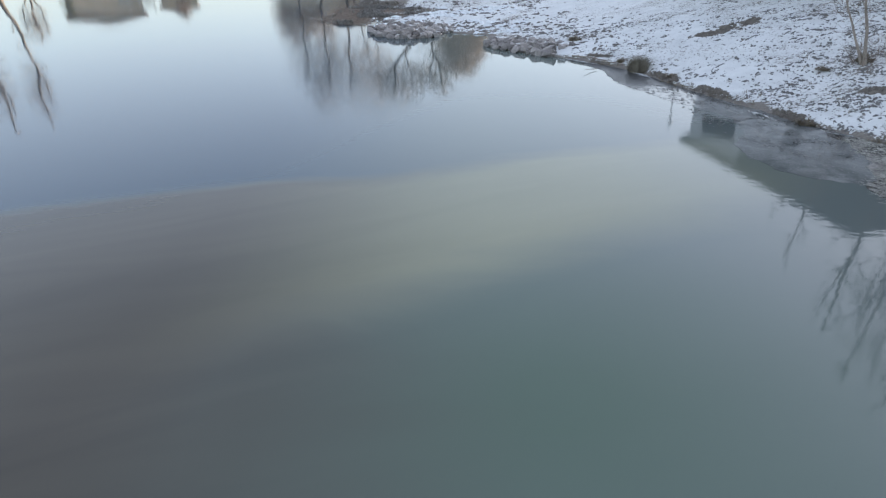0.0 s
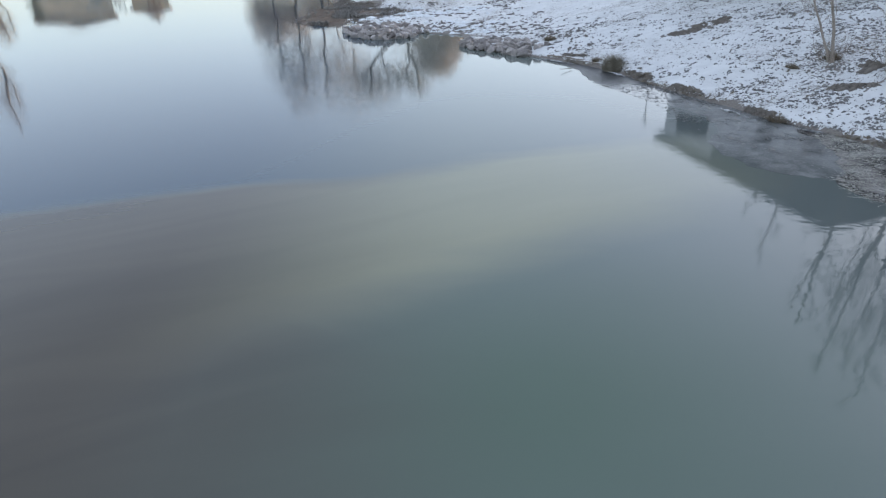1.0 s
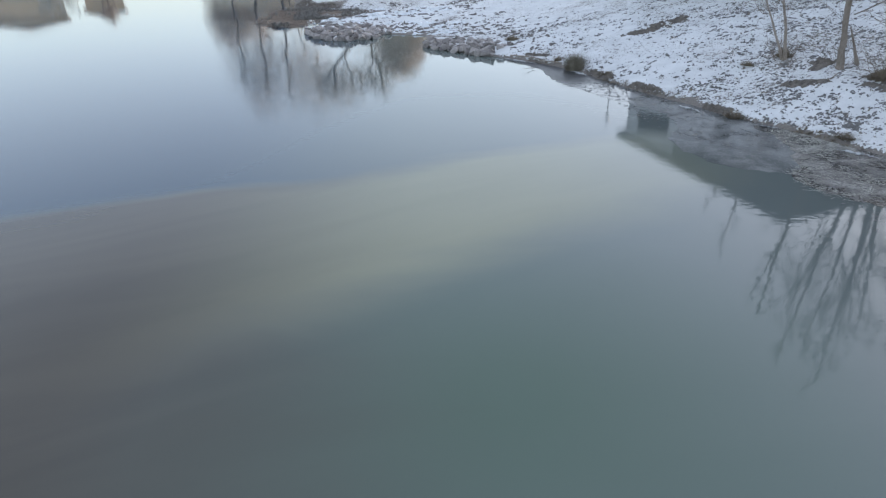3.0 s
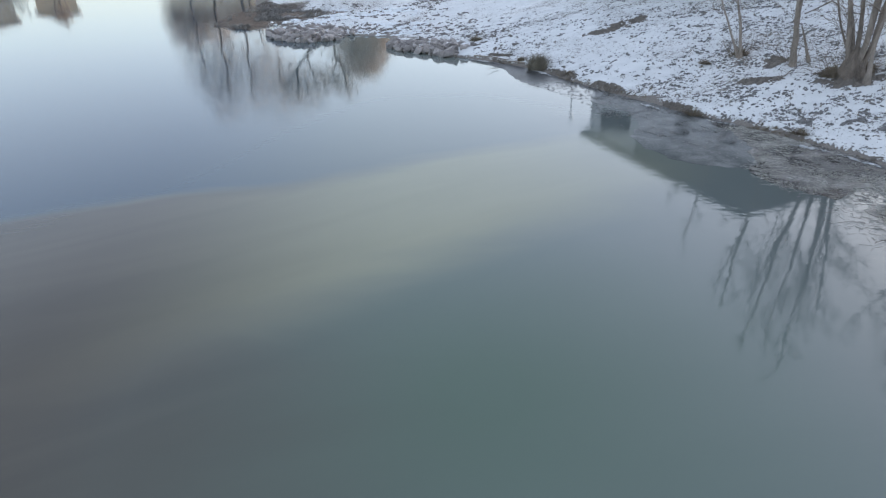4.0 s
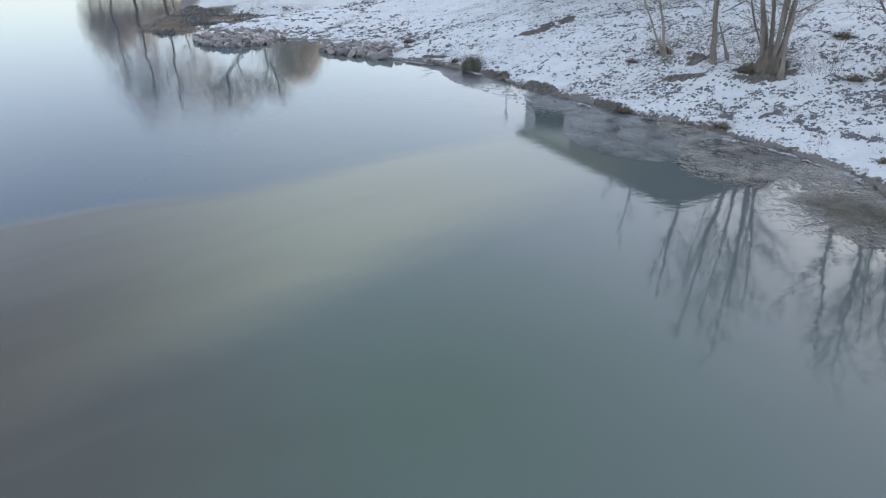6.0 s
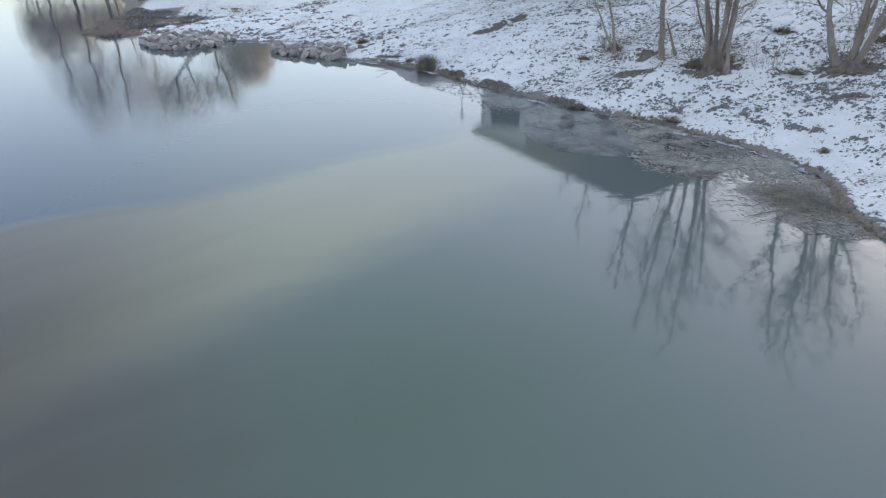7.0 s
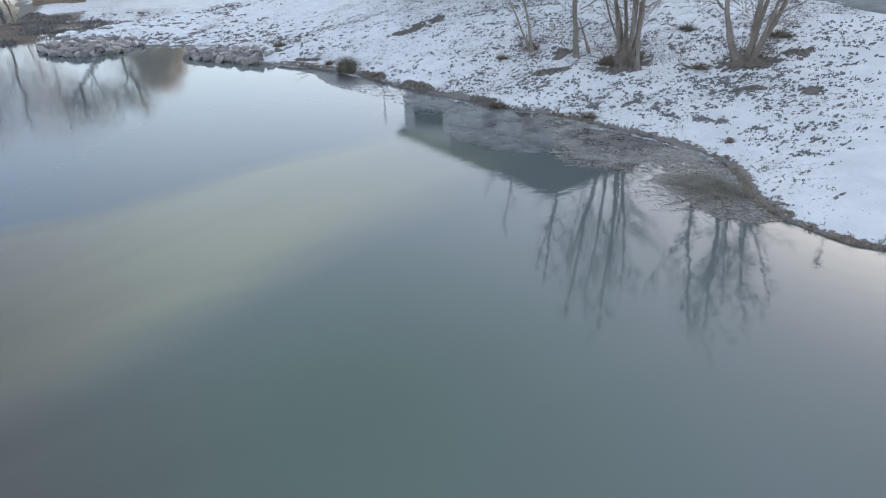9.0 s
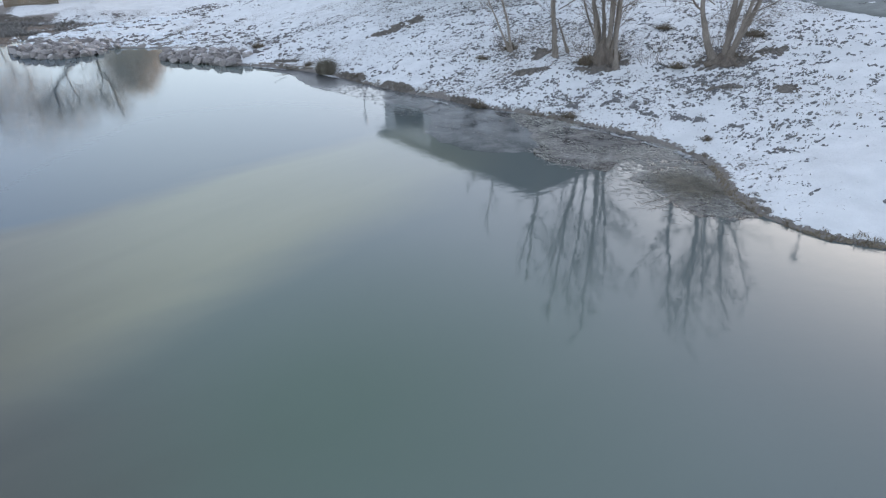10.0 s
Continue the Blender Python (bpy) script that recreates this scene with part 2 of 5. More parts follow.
# towards the riprap the skin turns to dark wet slush
slush = nt.nodes.new("ShaderNodeSeparateXYZ")
nt.links.new(v, slush.inputs[0])
wet = soft_step(slush.outputs[1], 36.0, 40.0)
nt.links.new(mixed(nt, wet, b.inputs["Base Color"].links[0].from_socket, (0.05, 0.053, 0.052)), b.inputs["Base Color"])
nt.links.new(mixed(nt, wet, b.inputs["Roughness"].links[0].from_socket, (0.4, 0.4, 0.4)), b.inputs["Roughness"])


# ---- geometry helpers ----
def mesh_of(name, verts, faces, mat, smooth=True):
    me = bpy.data.meshes.new(name)
    me.from_pydata([tuple(map(float, q)) for q in verts], [], faces)
    me.materials.append(mat)
    if smooth:
        me.polygons.foreach_set("use_smooth", [True] * len(me.polygons))
    me.update()
    return me


def part(name, me, parent, label="", at=None):
    ob = new(name, me)
    ob.parent = parent
    if at is not None:
        ob.matrix_basis = at
    if label:
        tagged(ob, label)
    return ob


def placed(name, place, label, category, group="", kind=""):
    ob = tagged(new(name), label, category, group, kind)
    ob.matrix_world = place if isinstance(place, Matrix) else Matrix.Translation(place)
    return ob


def lattice(ix, iy, seed):
    h = np.sin(ix * 127.1 + iy * 311.7 + seed * 74.7) * 43758.5453
    return h - np.floor(h)


def value_noise(x, y, seed=0):
    x, y = np.asarray(x, float), np.asarray(y, float)
    ix, iy = np.floor(x), np.floor(y)
    fx, fy = x - ix, y - iy
    fx, fy = fx * fx * (3 - 2 * fx), fy * fy * (3 - 2 * fy)
    a, b_ = lattice(ix, iy, seed), lattice(ix + 1, iy, seed)
    c, d_ = lattice(ix, iy + 1, seed), lattice(ix + 1, iy + 1, seed)
    return (a * (1 - fx) + b_ * fx) * (1 - fy) + (c * (1 - fx) + d_ * fx) * fy


def fbm(x, y, seed=0, octaves=4):
    total, amp, size = 0.0, 0.5, 1.0
    for o in range(octaves):
        total = total + amp * value_noise(np.asarray(x) * size, np.asarray(y) * size, seed + o)
        amp, size = amp * 0.5, size * 2.03
    return total


# ---- the lake's outline, counter-clockwise seen from above ----
SHORE = [(22, -2), (18.9, 7.5), (18.2, 8.6), (17.62, 9.4), (17.28, 10.45), (17.22, 11.6), (17.55, 12.6), (18.0, 13.5), (18.75, 14.4), (19.4, 15.2), (20.05, 16.5), (20.25, 17.7), (20.3, 19.4), (20.0, 21.4),
         (19.2, 23.8), (18.4, 26.2), (16.7, 29.4), (16.1, 32.3), (14.9, 35.2), (13.8, 39.1), (13.0, 42.7), (11.6, 45.2), (9.7, 47.9),
         (8.3, 49.6), (4.6, 53.8), (4.0, 57.0), (4.4, 62.2), (0.6, 64.4), (-0.2, 61.9), (-2.3, 60.7), (-4.4, 61.0), (-6.5, 64.7), (-7.0, 68.4), (-7.4, 73.0), (-6.2, 79.0),
         (-1.6, 83.5), (1.2, 88.0), (-2.5, 90.2), (-7.0, 90.6), (-10.0, 93.2), (-11.6, 97.0), (-12.6, 106.0), (-14.6, 122.0), (-18.0, 143.0), (-30, 147), (-50, 148), (-84, 141), (-140, 110), (-160, 40), (-140, -50), (-60, -90), (20, -70)]


def shore_distance(x, y):
    """Metres from the water's edge: positive on land, negative over water."""
    x, y = np.asarray(x, float), np.asarray(y, float)
    best = np.full(x.shape, 1e9)
    inside = np.zeros(x.shape, bool)
    for (x0, y0), (x1, y1) in zip(SHORE, SHORE[1:] + SHORE[:1]):
        ex, ey = x1 - x0, y1 - y0
        k = np.clip(((x - x0) * ex + (y - y0) * ey) / (ex * ex + ey * ey), 0, 1)
        best = np.minimum(best, (x - x0 - k * ex) ** 2 + (y - y0 - k * ey) ** 2)
        if ey:
            inside ^= ((y0 > y) != (y1 > y)) & (x < x0 + (y - y0) / ey * ex)
    d = np.sqrt(best)
    return np.where(inside, -d, d)


def height(x, y):
    x, y = np.asarray(x, float), np.asarray(y, float)
    wob = (fbm(x * 0.45, y * 0.45, 3, 3) - 0.45) * 0.9
    d = shore_distance(x, y)
    dl = d + wob * np.clip(1.2 - np.abs(d), 0, 1) * 0.6
    far = np.clip((y - 46) / 14, 0, 1) * np.clip((26 - x) / 16, 0, 1)
    slope = 0.215 * (1 - far) + 0.075 * far
    rise = np.maximum(dl, 0) * slope
    top = 4.0 - 2.2 * far
    rise = -np.log(np.exp(-2.2 * rise) + np.exp(-2.2 * top)) / 2.2 + np.log(1 + np.exp(-2.2 * top)) / 2.2
    lip = 0.17 * np.clip(dl / 0.35, 0, 1) ** 0.6 * (1 - 0.6 * far)
    rough = (fbm(x * 0.35, y * 0.35, 11, 4) - 0.47) * 0.7 * np.clip(d / 5, 0, 1) + (fbm(x * 2.1, y * 2.1, 21, 3) - 0.44) * 0.16 * np.clip(d / 1.2, 0, 1)
    lip = lip * (1 - 0.55 * np.clip((14.5 - y) / 2, 0, 1))
    flat = np.clip(1 - d / 90, 0, 1)
    side = np.clip((y - 86) / 2, 0, 1) * np.clip((4 - x) / 3, 0, 1) * np.clip((x + 13) / 2, 0, 1)
    lip = lip + 0.45 * side * np.clip(dl / 1.3, 0, 1)
    land = rise + lip + rough * flat
    return np.where(dl > 0, land, -0.12 + np.maximum(dl, -5) * 0.3)


def ground_at(x, y):
    return float(height(np.array([x]), np.array([y]))[0])


# ---- ground: one sheet out to the horizon, finest on the near bank ----
def axis(lo, hi, step):
    near = np.arange(lo, hi, step)
    mid_hi = hi + np.cumsum(np.minimum(step * 1.12 ** np.arange(1, 60), 8.0))
    mid_lo = lo - np.cumsum(np.minimum(step * 1.12 ** np.arange(1, 60), 8.0))
    far = np.array([400, 700, 1300, 2600])
    return np.concatenate([-far[::-1] + 0.0, mid_lo[mid_lo > -390][::-1], near, mid_hi[mid_hi < 390], far + 0.0])


TREE_SPOTS = [(22.6, 34.2), (23.8, 31.2), (24.9, 28.3), (28.8, 23.3)]
gx, gy = axis(3.0, 48.0, 0.25), axis(6.0, 70.0, 0.25)
GX, GY = np.meshgrid(gx, gy)
GZ = height(GX, GY)
D = shore_distance(GX, GY)
bare = np.full(GX.shape, -0.045)
ragged = fbm(GX * 0.9, GY * 0.9, 41, 3)
bare += 0.55 * np.where((GY > 80) & (GX > -6.5), 0.1, 1.0) * np.clip(1.3 - (GZ + 0.1 * np.clip((14.5 - GY) / 2, 0, 1)) / (0.13 + 0.5 * np.clip(ragged - 0.42, 0, 1)), 0, 1)
for tx, ty in TREE_SPOTS:
    r2 = (GX - tx + 0.8) ** 2 + (GY - ty + 0.8) ** 2
    bare += 0.06 * np.exp(-r2 / 12.0)
bare += 0.10 * np.clip((fbm(GX * 0.22, GY * 0.22, 31, 3) - 0.42) * 6, -1, 1.2) + 0.05 * np.clip((fbm(GX * 0.8, GY * 0.8, 35, 3) - 0.45) * 5, -1, 1) - 0.015
bare += 0.01 * np.clip((GX - 24) / 3, 0, 1) * np.clip((GY - 18) / 3, 0, 1)
bare -= 0.14 * np.clip((14.5 - GY) / 3, 0, 1)
path_d = np.abs((GX - 4.6) - (GY - 63.8) * 0.5)
bare += 0.42 * np.exp(-(path_d / 1.1) ** 2) * np.clip((GY - 62) / 2, 0, 1) * np.clip((76 - GY) / 8, 0, 1)
bare += 0.3 * np.clip((GY - 69) / 3, 0, 1) * np.clip((-2.5 - GX) / 3, 0, 1) * np.clip((94 - GY) / 3, 0, 1)
bare += 0.5 * np.clip((GY - 86) / 2, 0, 1) * np.clip(np.clip((-3.5 - GX) / 1.5, 0, 1) * np.clip((94.5 - GY) / 1.5, 0, 1) + np.clip((-9.5 - GX) / 1.5, 0, 1), 0, 1) * np.clip((1.15 - GZ) / 0.3, 0, 1) * np.clip((124 - GY) / 5, 0, 1)
bare += 0.7 * np.clip(1.0 - D / 0.3, 0, 1) * np.clip((16.5 - GY) / 2, 0, 1)
bare = np.where(D < 0, np.where((GY > 80) & (GX > -6.5), 0.0, 1.0), bare)
ny, nx = GX.shape
idx = np.arange(nx * ny).reshape(ny, nx)
quads = np.stack([idx[:-1, :-1], idx[:-1, 1:], idx[1:, 1:], idx[1:, :-1]], -1).reshape(-1, 4)
me = bpy.data.meshes.new("ground")
me.from_pydata(np.stack([GX, GY, GZ], -1).reshape(-1, 3).tolist(), [], quads.tolist())
me.polygons.foreach_set("use_smooth", [True] * len(me.polygons))
a = me.attributes.new("bare", "FLOAT", "POINT")
a.data.foreach_set("value", bare.ravel().astype(np.float32))
me.materials.append(ground_mat)
ground = tagged(new("ground", me), "snow-dusted grassy bank with leaf litter showing through", "ground", kind="structure")

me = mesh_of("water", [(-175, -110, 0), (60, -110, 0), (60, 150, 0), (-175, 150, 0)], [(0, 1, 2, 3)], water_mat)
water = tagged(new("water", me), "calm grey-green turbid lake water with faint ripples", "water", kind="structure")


# ---- floating skins of ice and debris along the bank ----
def sheet(name, rim, z, thick, mat, label, seed, jag=0.35):
    """A thin floating slab with a ragged rim."""
    pts = []
    n = len(rim)
    for i in range(n):
        (x0, y0), (x1, y1) = rim[i], rim[(i + 1) % n]
        steps = max(2, int(math.hypot(x1 - x0, y1 - y0) / 0.22))
        for s in range(steps):
            k = s / steps
            x, y = x0 + (x1 - x0) * k, y0 + (y1 - y0) * k
            pts.append((x + (float(fbm(x * 1.9, y * 1.9, seed)) - 0.47) * 2 * jag, y + (float(fbm(x * 1.9, y * 1.9, seed + 9)) - 0.47) * 2 * jag))
    bm = bmesh.new()
    top = bm.faces.new([bm.verts.new((x, y, z)) for x, y in pts])
    low = bmesh.ops.extrude_face_region(bm, geom=[top])
    bmesh.ops.translate(bm, verts=[g for g in low["geom"] if isinstance(g, bmesh.types.BMVert)], vec=(0, 0, -thick))
    bmesh.ops.recalc_face_normals(bm, faces=bm.faces)
    bmesh.ops.triangulate(bm, faces=bm.faces)
    me = bpy.data.meshes.new(name)
    bm.to_mesh(me)
    me.materials.append(mat)
    return tagged(new(name, me), label, "floating debris", kind="stuff")


ICE_RIM = [(13.1, 42.9), (11.8, 45.3), (9.8, 47.9), (9.4, 47.9), (10.3, 45.8), (11.0, 43.0), (10.9, 39.0), (11.8, 36.4), (12.5, 34.0), (13.6, 32.3), (14.2, 30.2), (13.9, 28.0), (12.7, 26.2), (12.3, 24.6), (12.6, 23.3), (13.1, 21.9), (14.2, 21.3), (15.2, 20.6), (16.8, 21.6), (18.6, 24.6),
           (17.6, 28.0), (17.0, 30.4), (16.4, 32.6), (15.3, 35.6), (14.3, 38.8), (13.8, 41.0)]
MAT_RIM = [(16.0, 21.8), (15.0, 21.0), (14.8, 19.3), (15.3, 18.2), (15.9, 17.5), (16.7, 18.1), (17.6, 18.15), (17.8, 17.5), (17.3, 16.8), (16.4, 16.4), (16.15, 15.4), (16.1, 14.6), (15.75, 13.7), (15.9, 12.6),
           (16.3, 11.9), (17.2, 11.7), (18.0, 12.2), (18.6, 12.9), (19.9, 14.8), (20.6, 17.2), (20.7, 19.6), (20.4, 21.8), (19.5, 24.3), (18.4, 26.8), (17.5, 28.6), (17.3, 26.4), (17.0, 23.6)]
sheet("ice_skin", ICE_RIM, 0.006, 0.01, ice_mat, "thin grey ice skin on the water beside the bank", 5, 0.3)
sheet("debris_mat", MAT_RIM, 0.011, 0.014, mat_mat, "floating mat of frozen leaves and twigs along the bank", 6, 0.55)


# ---- bare trees ----
def tube(V, F, pts, radii, sides):
    base = len(V)
    pts = [Vector(q) for q in pts]
    for i, q in enumerate(pts):
        ax = (pts[min(i + 1, len(pts) - 1)] - pts[max(i - 1, 0)]).normalized()
        side = ax.orthogonal().normalized()
        up = ax.cross(side)
        for s in range(sides):
            a = 2 * math.pi * s / sides
            V.append(q + (side * math.cos(a) + up * math.sin(a)) * radii[i])
    for i in range(len(pts) - 1):
        for s in range(sides):
            a, b_ = base + i * sides + s, base + i * sides + (s + 1) % sides
            F.append((a, b_, b_ + sides, a + sides))
    F.append(tuple(base + (len(pts) - 1) * sides + s for s in range(sides)))


def line(rng, p, way, length, steps, wander, lift):
    pts, way = [Vector(p)], Vector(way).normalized()
    for _ in range(steps):
        way = (way + Vector((rng.gauss(0, wander), rng.gauss(0, wander), rng.gauss(0, wander) + lift))).normalized()
        pts.append(pts[-1] + way * (length / steps))
    return pts


def sprout(V, F, rng, pts, r0, level, lift, droop, count, length, first=0.25, thin=0.005, dense=1.0, limb=0.6):
    """Side shoots along a stem, with their own shoots, down to twigs."""
    for k in range(count):
        f = first + (1 - first) * (k + rng.random()) / count
        i = min(int(f * (len(pts) - 1)), len(pts) - 2)
        at = pts[i].lerp(pts[i + 1], f * (len(pts) - 1) - i)
        stem = (pts[i + 1] - pts[i]).normalized()
        out = stem.orthogonal().normalized()
        out.rotate(Matrix.Rotation(rng.uniform(0, 6.283), 3, stem))
        way = (stem * rng.uniform(0.4, 0.9) + out * rng.uniform(0.5, 0.9)).normalized()
        ln = length * (1.15 - 0.75 * f) * rng.uniform(0.65, 1.2)
        r = max(r0 * (1 - 0.7 * f) * limb, thin * 1.3)
        n = 5 if level == 1 else 4 if level == 2 else 3
        q = line(rng, at, way, ln, n, 0.16, lift if level < 3 else droop)
        tube(V, F, q, [max(r * (1 - 0.8 * j / n), thin) for j in range(n + 1)], 5 if level == 1 else 3)
        if level < 3:
            sprout(V, F, rng, q, r, level + 1, lift, droop, int((7 if level == 1 else 5) * dense), ln * 0.5, 0.15, thin, dense)


def stem_line(rng, az, foot, o, d_, lean, ease, late, deep, h, start=0.0, kink=0.05):
    """A stem that leaves its foot at a lean, eases upright over `ease` metres and drifts on by `late`;
    o and lean lie across the bearing az, d_ and deep along it."""
    cx, cy = math.cos(radians(az)), -math.sin(radians(az))
    n = max(6, int(h / 0.55))
    ph = [rng.uniform(0, 6.28) for _ in range(4)]
    pts = []
    for i in range(n + 1):
        q = h * i / n
        u = o + lean * ease * (1 - math.exp(-q / ease)) + late * q
        w = d_ + deep * q
        k = kink * min(1.0, q / 1.5)
        u += k * (math.sin(q * 0.9 + ph[0]) + 0.5 * math.sin(q * 2.3 + ph[1]))
        w += k * (math.sin(q * 0.8 + ph[2]) + 0.5 * math.sin(q * 2.1 + ph[3]))
        pts.append(Vector((foot[0] + u * cx - w * cy, foot[1] + u * cy + w * cx, foot[2] + start + q)))
    return pts


def bare_tree(name, place, az, stems, label, seed, mats=(bark_mat, twig_mat), shoots=11, reach=3.6, droop=0.03, lift=0.07, group="", first=0.3, thin=0.006, dense=1.0, crown=None, limb=0.42, low=0, flare=1.7, kink=0.05):
    """stems: across, depth, lean, easing length, drift, lean in depth, height, radius, height of the fork it springs from."""
    rng = random.Random(seed)
    x, y = place
    base = ground_at(x, y)
    ob = placed(name, (x, y, base), label, "tree", group)
    CV, CF = [], []
    for nth, (o, d_, lean, ease, late, deep, h, r, start) in enumerate(stems):
        pts = stem_line(rng, az, (0, 0, 0), o, d_, lean, ease, late, deep, h, start, kink)
        if not start:
            pts[0].z = ground_at(x + pts[0].x, y + pts[0].y) - base - 0.2
        n = len(pts) - 1
        rad = [(r * (1 - 0.72 * i / n) + 0.008) * (1 + 0.07 * math.sin(i * 1.7 + seed + o * 9)) * (1 + (flare - 1) * math.exp(-2.2 * i * h / n) * (0 if start else 1)) for i in range(n + 1)]
        fine, girth = [], []
        for i in range(n):
            for k in range(3):
                q = pts[i].lerp(pts[i + 1], k / 3)
                fine.append(q + noise.noise_vector(q * 1.3 + Vector((seed, nth, 0))) * r * 0.35 * min(1, i / 2))
                girth.append(rad[i] + (rad[i + 1] - rad[i]) * k / 3)
        V, F = [], []
        tube(V, F, fine + [pts[-1]], girth + [rad[-1]], 10)
        V = [q + noise.noise_vector(q * 4.5 + Vector((0, seed, nth))) * r * 0.22 for q in V]
        part("limb" if start else "trunk", mesh_of("trunk", V, F, mats[0]), ob)
        sprout(CV, CF, rng, pts, r, 1, lift, droop, max(3, int(shoots * h / 11)), reach * min(h, 13) / 13, first if not start else 0.1, thin, dense, limb)
        if low and not start:
            sprout(CV, CF, random.Random(seed * 31 + nth), pts[:7], 0.05, 2, -0.03, -0.05, low, 3.4, 0.4, 0.007, 1.2, 0.4)
    tagged(part("crown", mesh_of("crown", CV, CF, mats[1], False), ob, "fine bare twigs"), kind="stuff")
    if crown:
        bm = bmesh.new()
        bmesh.ops.create_icosphere(bm, subdivisions=4, radius=1.0)
        for vert in bm.verts:
            a = math.atan2(vert.co.y, vert.co.x)
            k = 0.82 + 0.3 * noise.noise(Vector((vert.co.x * 2.5, vert.co.y * 2.5, vert.co.z * 0.8 + seed)))
            k += 0.16 * math.sin(5 * a + seed) + 0.07 * math.sin(11 * a + 2 * seed)
            up = max(vert.co.z, 0)
            taper = 1 - 0.62 * up ** 0.6
            vert.co = Vector((vert.co.x * crown[0] * k * taper, vert.co.y * crown[0] * k * taper, up * crown[1] if vert.co.z > 0 else vert.co.z * 0.5))
            vert.co += noise.noise_vector(vert.co * 6) * 0.05
        me = bpy.data.meshes.new("root_crown")
        bm.to_mesh(me)
        bm.free()
        me.materials.append(root_mat)
        me.polygons.foreach_set("use_smooth", [True] * len(me.polygons))
        part("root_crown", me, ob)
    return ob


bare_tree("young_tree", (22.6, 34.2), 33.46, [(0.04, 0, -0.21, 30, 0, 0.03, 8.6, 0.075, 0), (-0.05, 0.1, -0.5, 30, 0, 0.08, 6.2, 0.055, 0)],
          "slender forked young tree, bare, on the snowy bank", 3, (pale_bark_mat, twig_mat), 16, 3.0, low=7)
bare_tree("slim_tree", (23.8, 31.2), 37.34, [(0.0, 0, -0.12, 30, 0.0, 0.02, 12.0, 0.15, 0), (-0.75, 0.1, -0.3, 6, 0, 0.1, 4.5, 0.06, 6.5), (0.0, 0.1, 1.4, 3, 0.4, 0.0, 1.7, 0.024, 2.6), (-0.1, 0.1, -1.4, 3, -0.4, 0.1, 1.6, 0.022, 3.0)],
          "slim bare tree with a grey-brown trunk on the bank", 5, shoots=12, reach=3.0, low=5, flare=1.5)
bare_tree("broken_stump", (24.45, 30.95), 37.34, [(0.1, 0.3, -0.42, 30, 0, 0, 1.9, 0.07, 0)], "thin broken stem leaning beside the slim tree", 6, shoots=3, reach=1.2, first=0.5)
bare_tree("many_stemmed_tree", (24.9, 28.3), 41.34, [(0.2, 0.3, -0.6, 5, 0, 0.05, 9.0, 0.05, 0), (0.1, 0.1, -0.27, 30, 0, 0.05, 11.0, 0.085, 0), (-0.1, 0.0, -0.27, 12, 0.02, 0.0, 13.5, 0.118, 0),
          (0.05, 0.25, -0.09, 30, 0, 0.06, 13.5, 0.108, 0), (0.05, -0.15, 0.17, 4, -0.04, -0.02, 14.5, 0.125, 0), (0.3, 0.1, 0.12, 30, 0, 0.05, 11.5, 0.1, 0), (0.72, -1.2, -0.04, 8, 0.02, 0.18, 8.0, 0.09, 0), (0.3, 0.45, 0.03, 10, 0, 0.1, 12, 0.085, 0), (0.6, 0.1, 1.5, 3, 0.4, 0.1, 1.8, 0.026, 2.9)],
          "clump of grey-brown bare stems rising from one root", 8, crown=(0.95, 1.5), shoots=13, reach=4.2, first=0.36, limb=0.5, thin=0.0065, low=6, flare=2.1, dense=1.0)
bare_tree("spreading_tree", (28.8, 23.3), 51.03, [(-0.35, 0.1, -1.1, 1.05, 0.0, 0.02, 7.0, 0.165, 0), (-1.53, 0.2, -0.5, 30, 0, 0.05, 4.8, 0.07, 5.9), (-1.5, 0.2, 0.17, 30, 0, -0.03, 7.0, 0.1, 6.1),
          (0.0, 0.1, -0.1, 2.5, 0.05, 0.03, 13.0, 0.15, 0), (0.18, 0.25, -0.12, 6, 0, -0.06, 6.0, 0.08, 6.3), (-0.1, 0.0, 0.13, 30, 0, 0.05, 10.5, 0.1, 0), (0.1, -0.1, 0.25, 30, 0, -0.05, 10.5, 0.09, 0), (0.05, 0.2, 0.45, 4, 0.02, 0.05, 10.0, 0.13, 0), (0.9, 0.2, 0.75, 5, 0, 0.04, 6.5, 0.06, 3.6), (0.5, -0.3, 1.5, 3, 0.5, -0.3, 1.9, 0.028, 2.3), (0.9, 0.1, 1.7, 3, 0.5, 0.1, 1.7, 0.026, 3.0), (-0.9, 0.2, -1.3, 3, -0.3, 0.1, 1.8, 0.026, 2.8)],
          "bare tree with several stems spreading in a fan", 13, crown=(1.0, 0.5), shoots=15, reach=4.6, first=0.34, limb=0.56, thin=0.007, low=8, flare=1.9, dense=1.05)


# ---- houses on the bank and across the water ----
def slab(V, F, corners, z0, z1):
    base, n = len(V), len(corners)
    V += [(x, y, z0) for x, y in corners] + [(x, y, z1) for x, y in corners]
    F.append(tuple(base + i for i in reversed(range(n))))
    F.append(tuple(base + n + i for i in range(n)))
    for i in range(n):
        F.append((base + i, base + (i + 1) % n, base + n + (i + 1) % n, base + n + i))


def box_mesh(name, lo, hi, mat):
    V, F = [], []
    slab(V, F, [(lo[0], lo[1]), (hi[0], lo[1]), (hi[0], hi[1]), (lo[0], hi[1])], lo[2], hi[2])
    return mesh_of(name, V, F, mat, False)


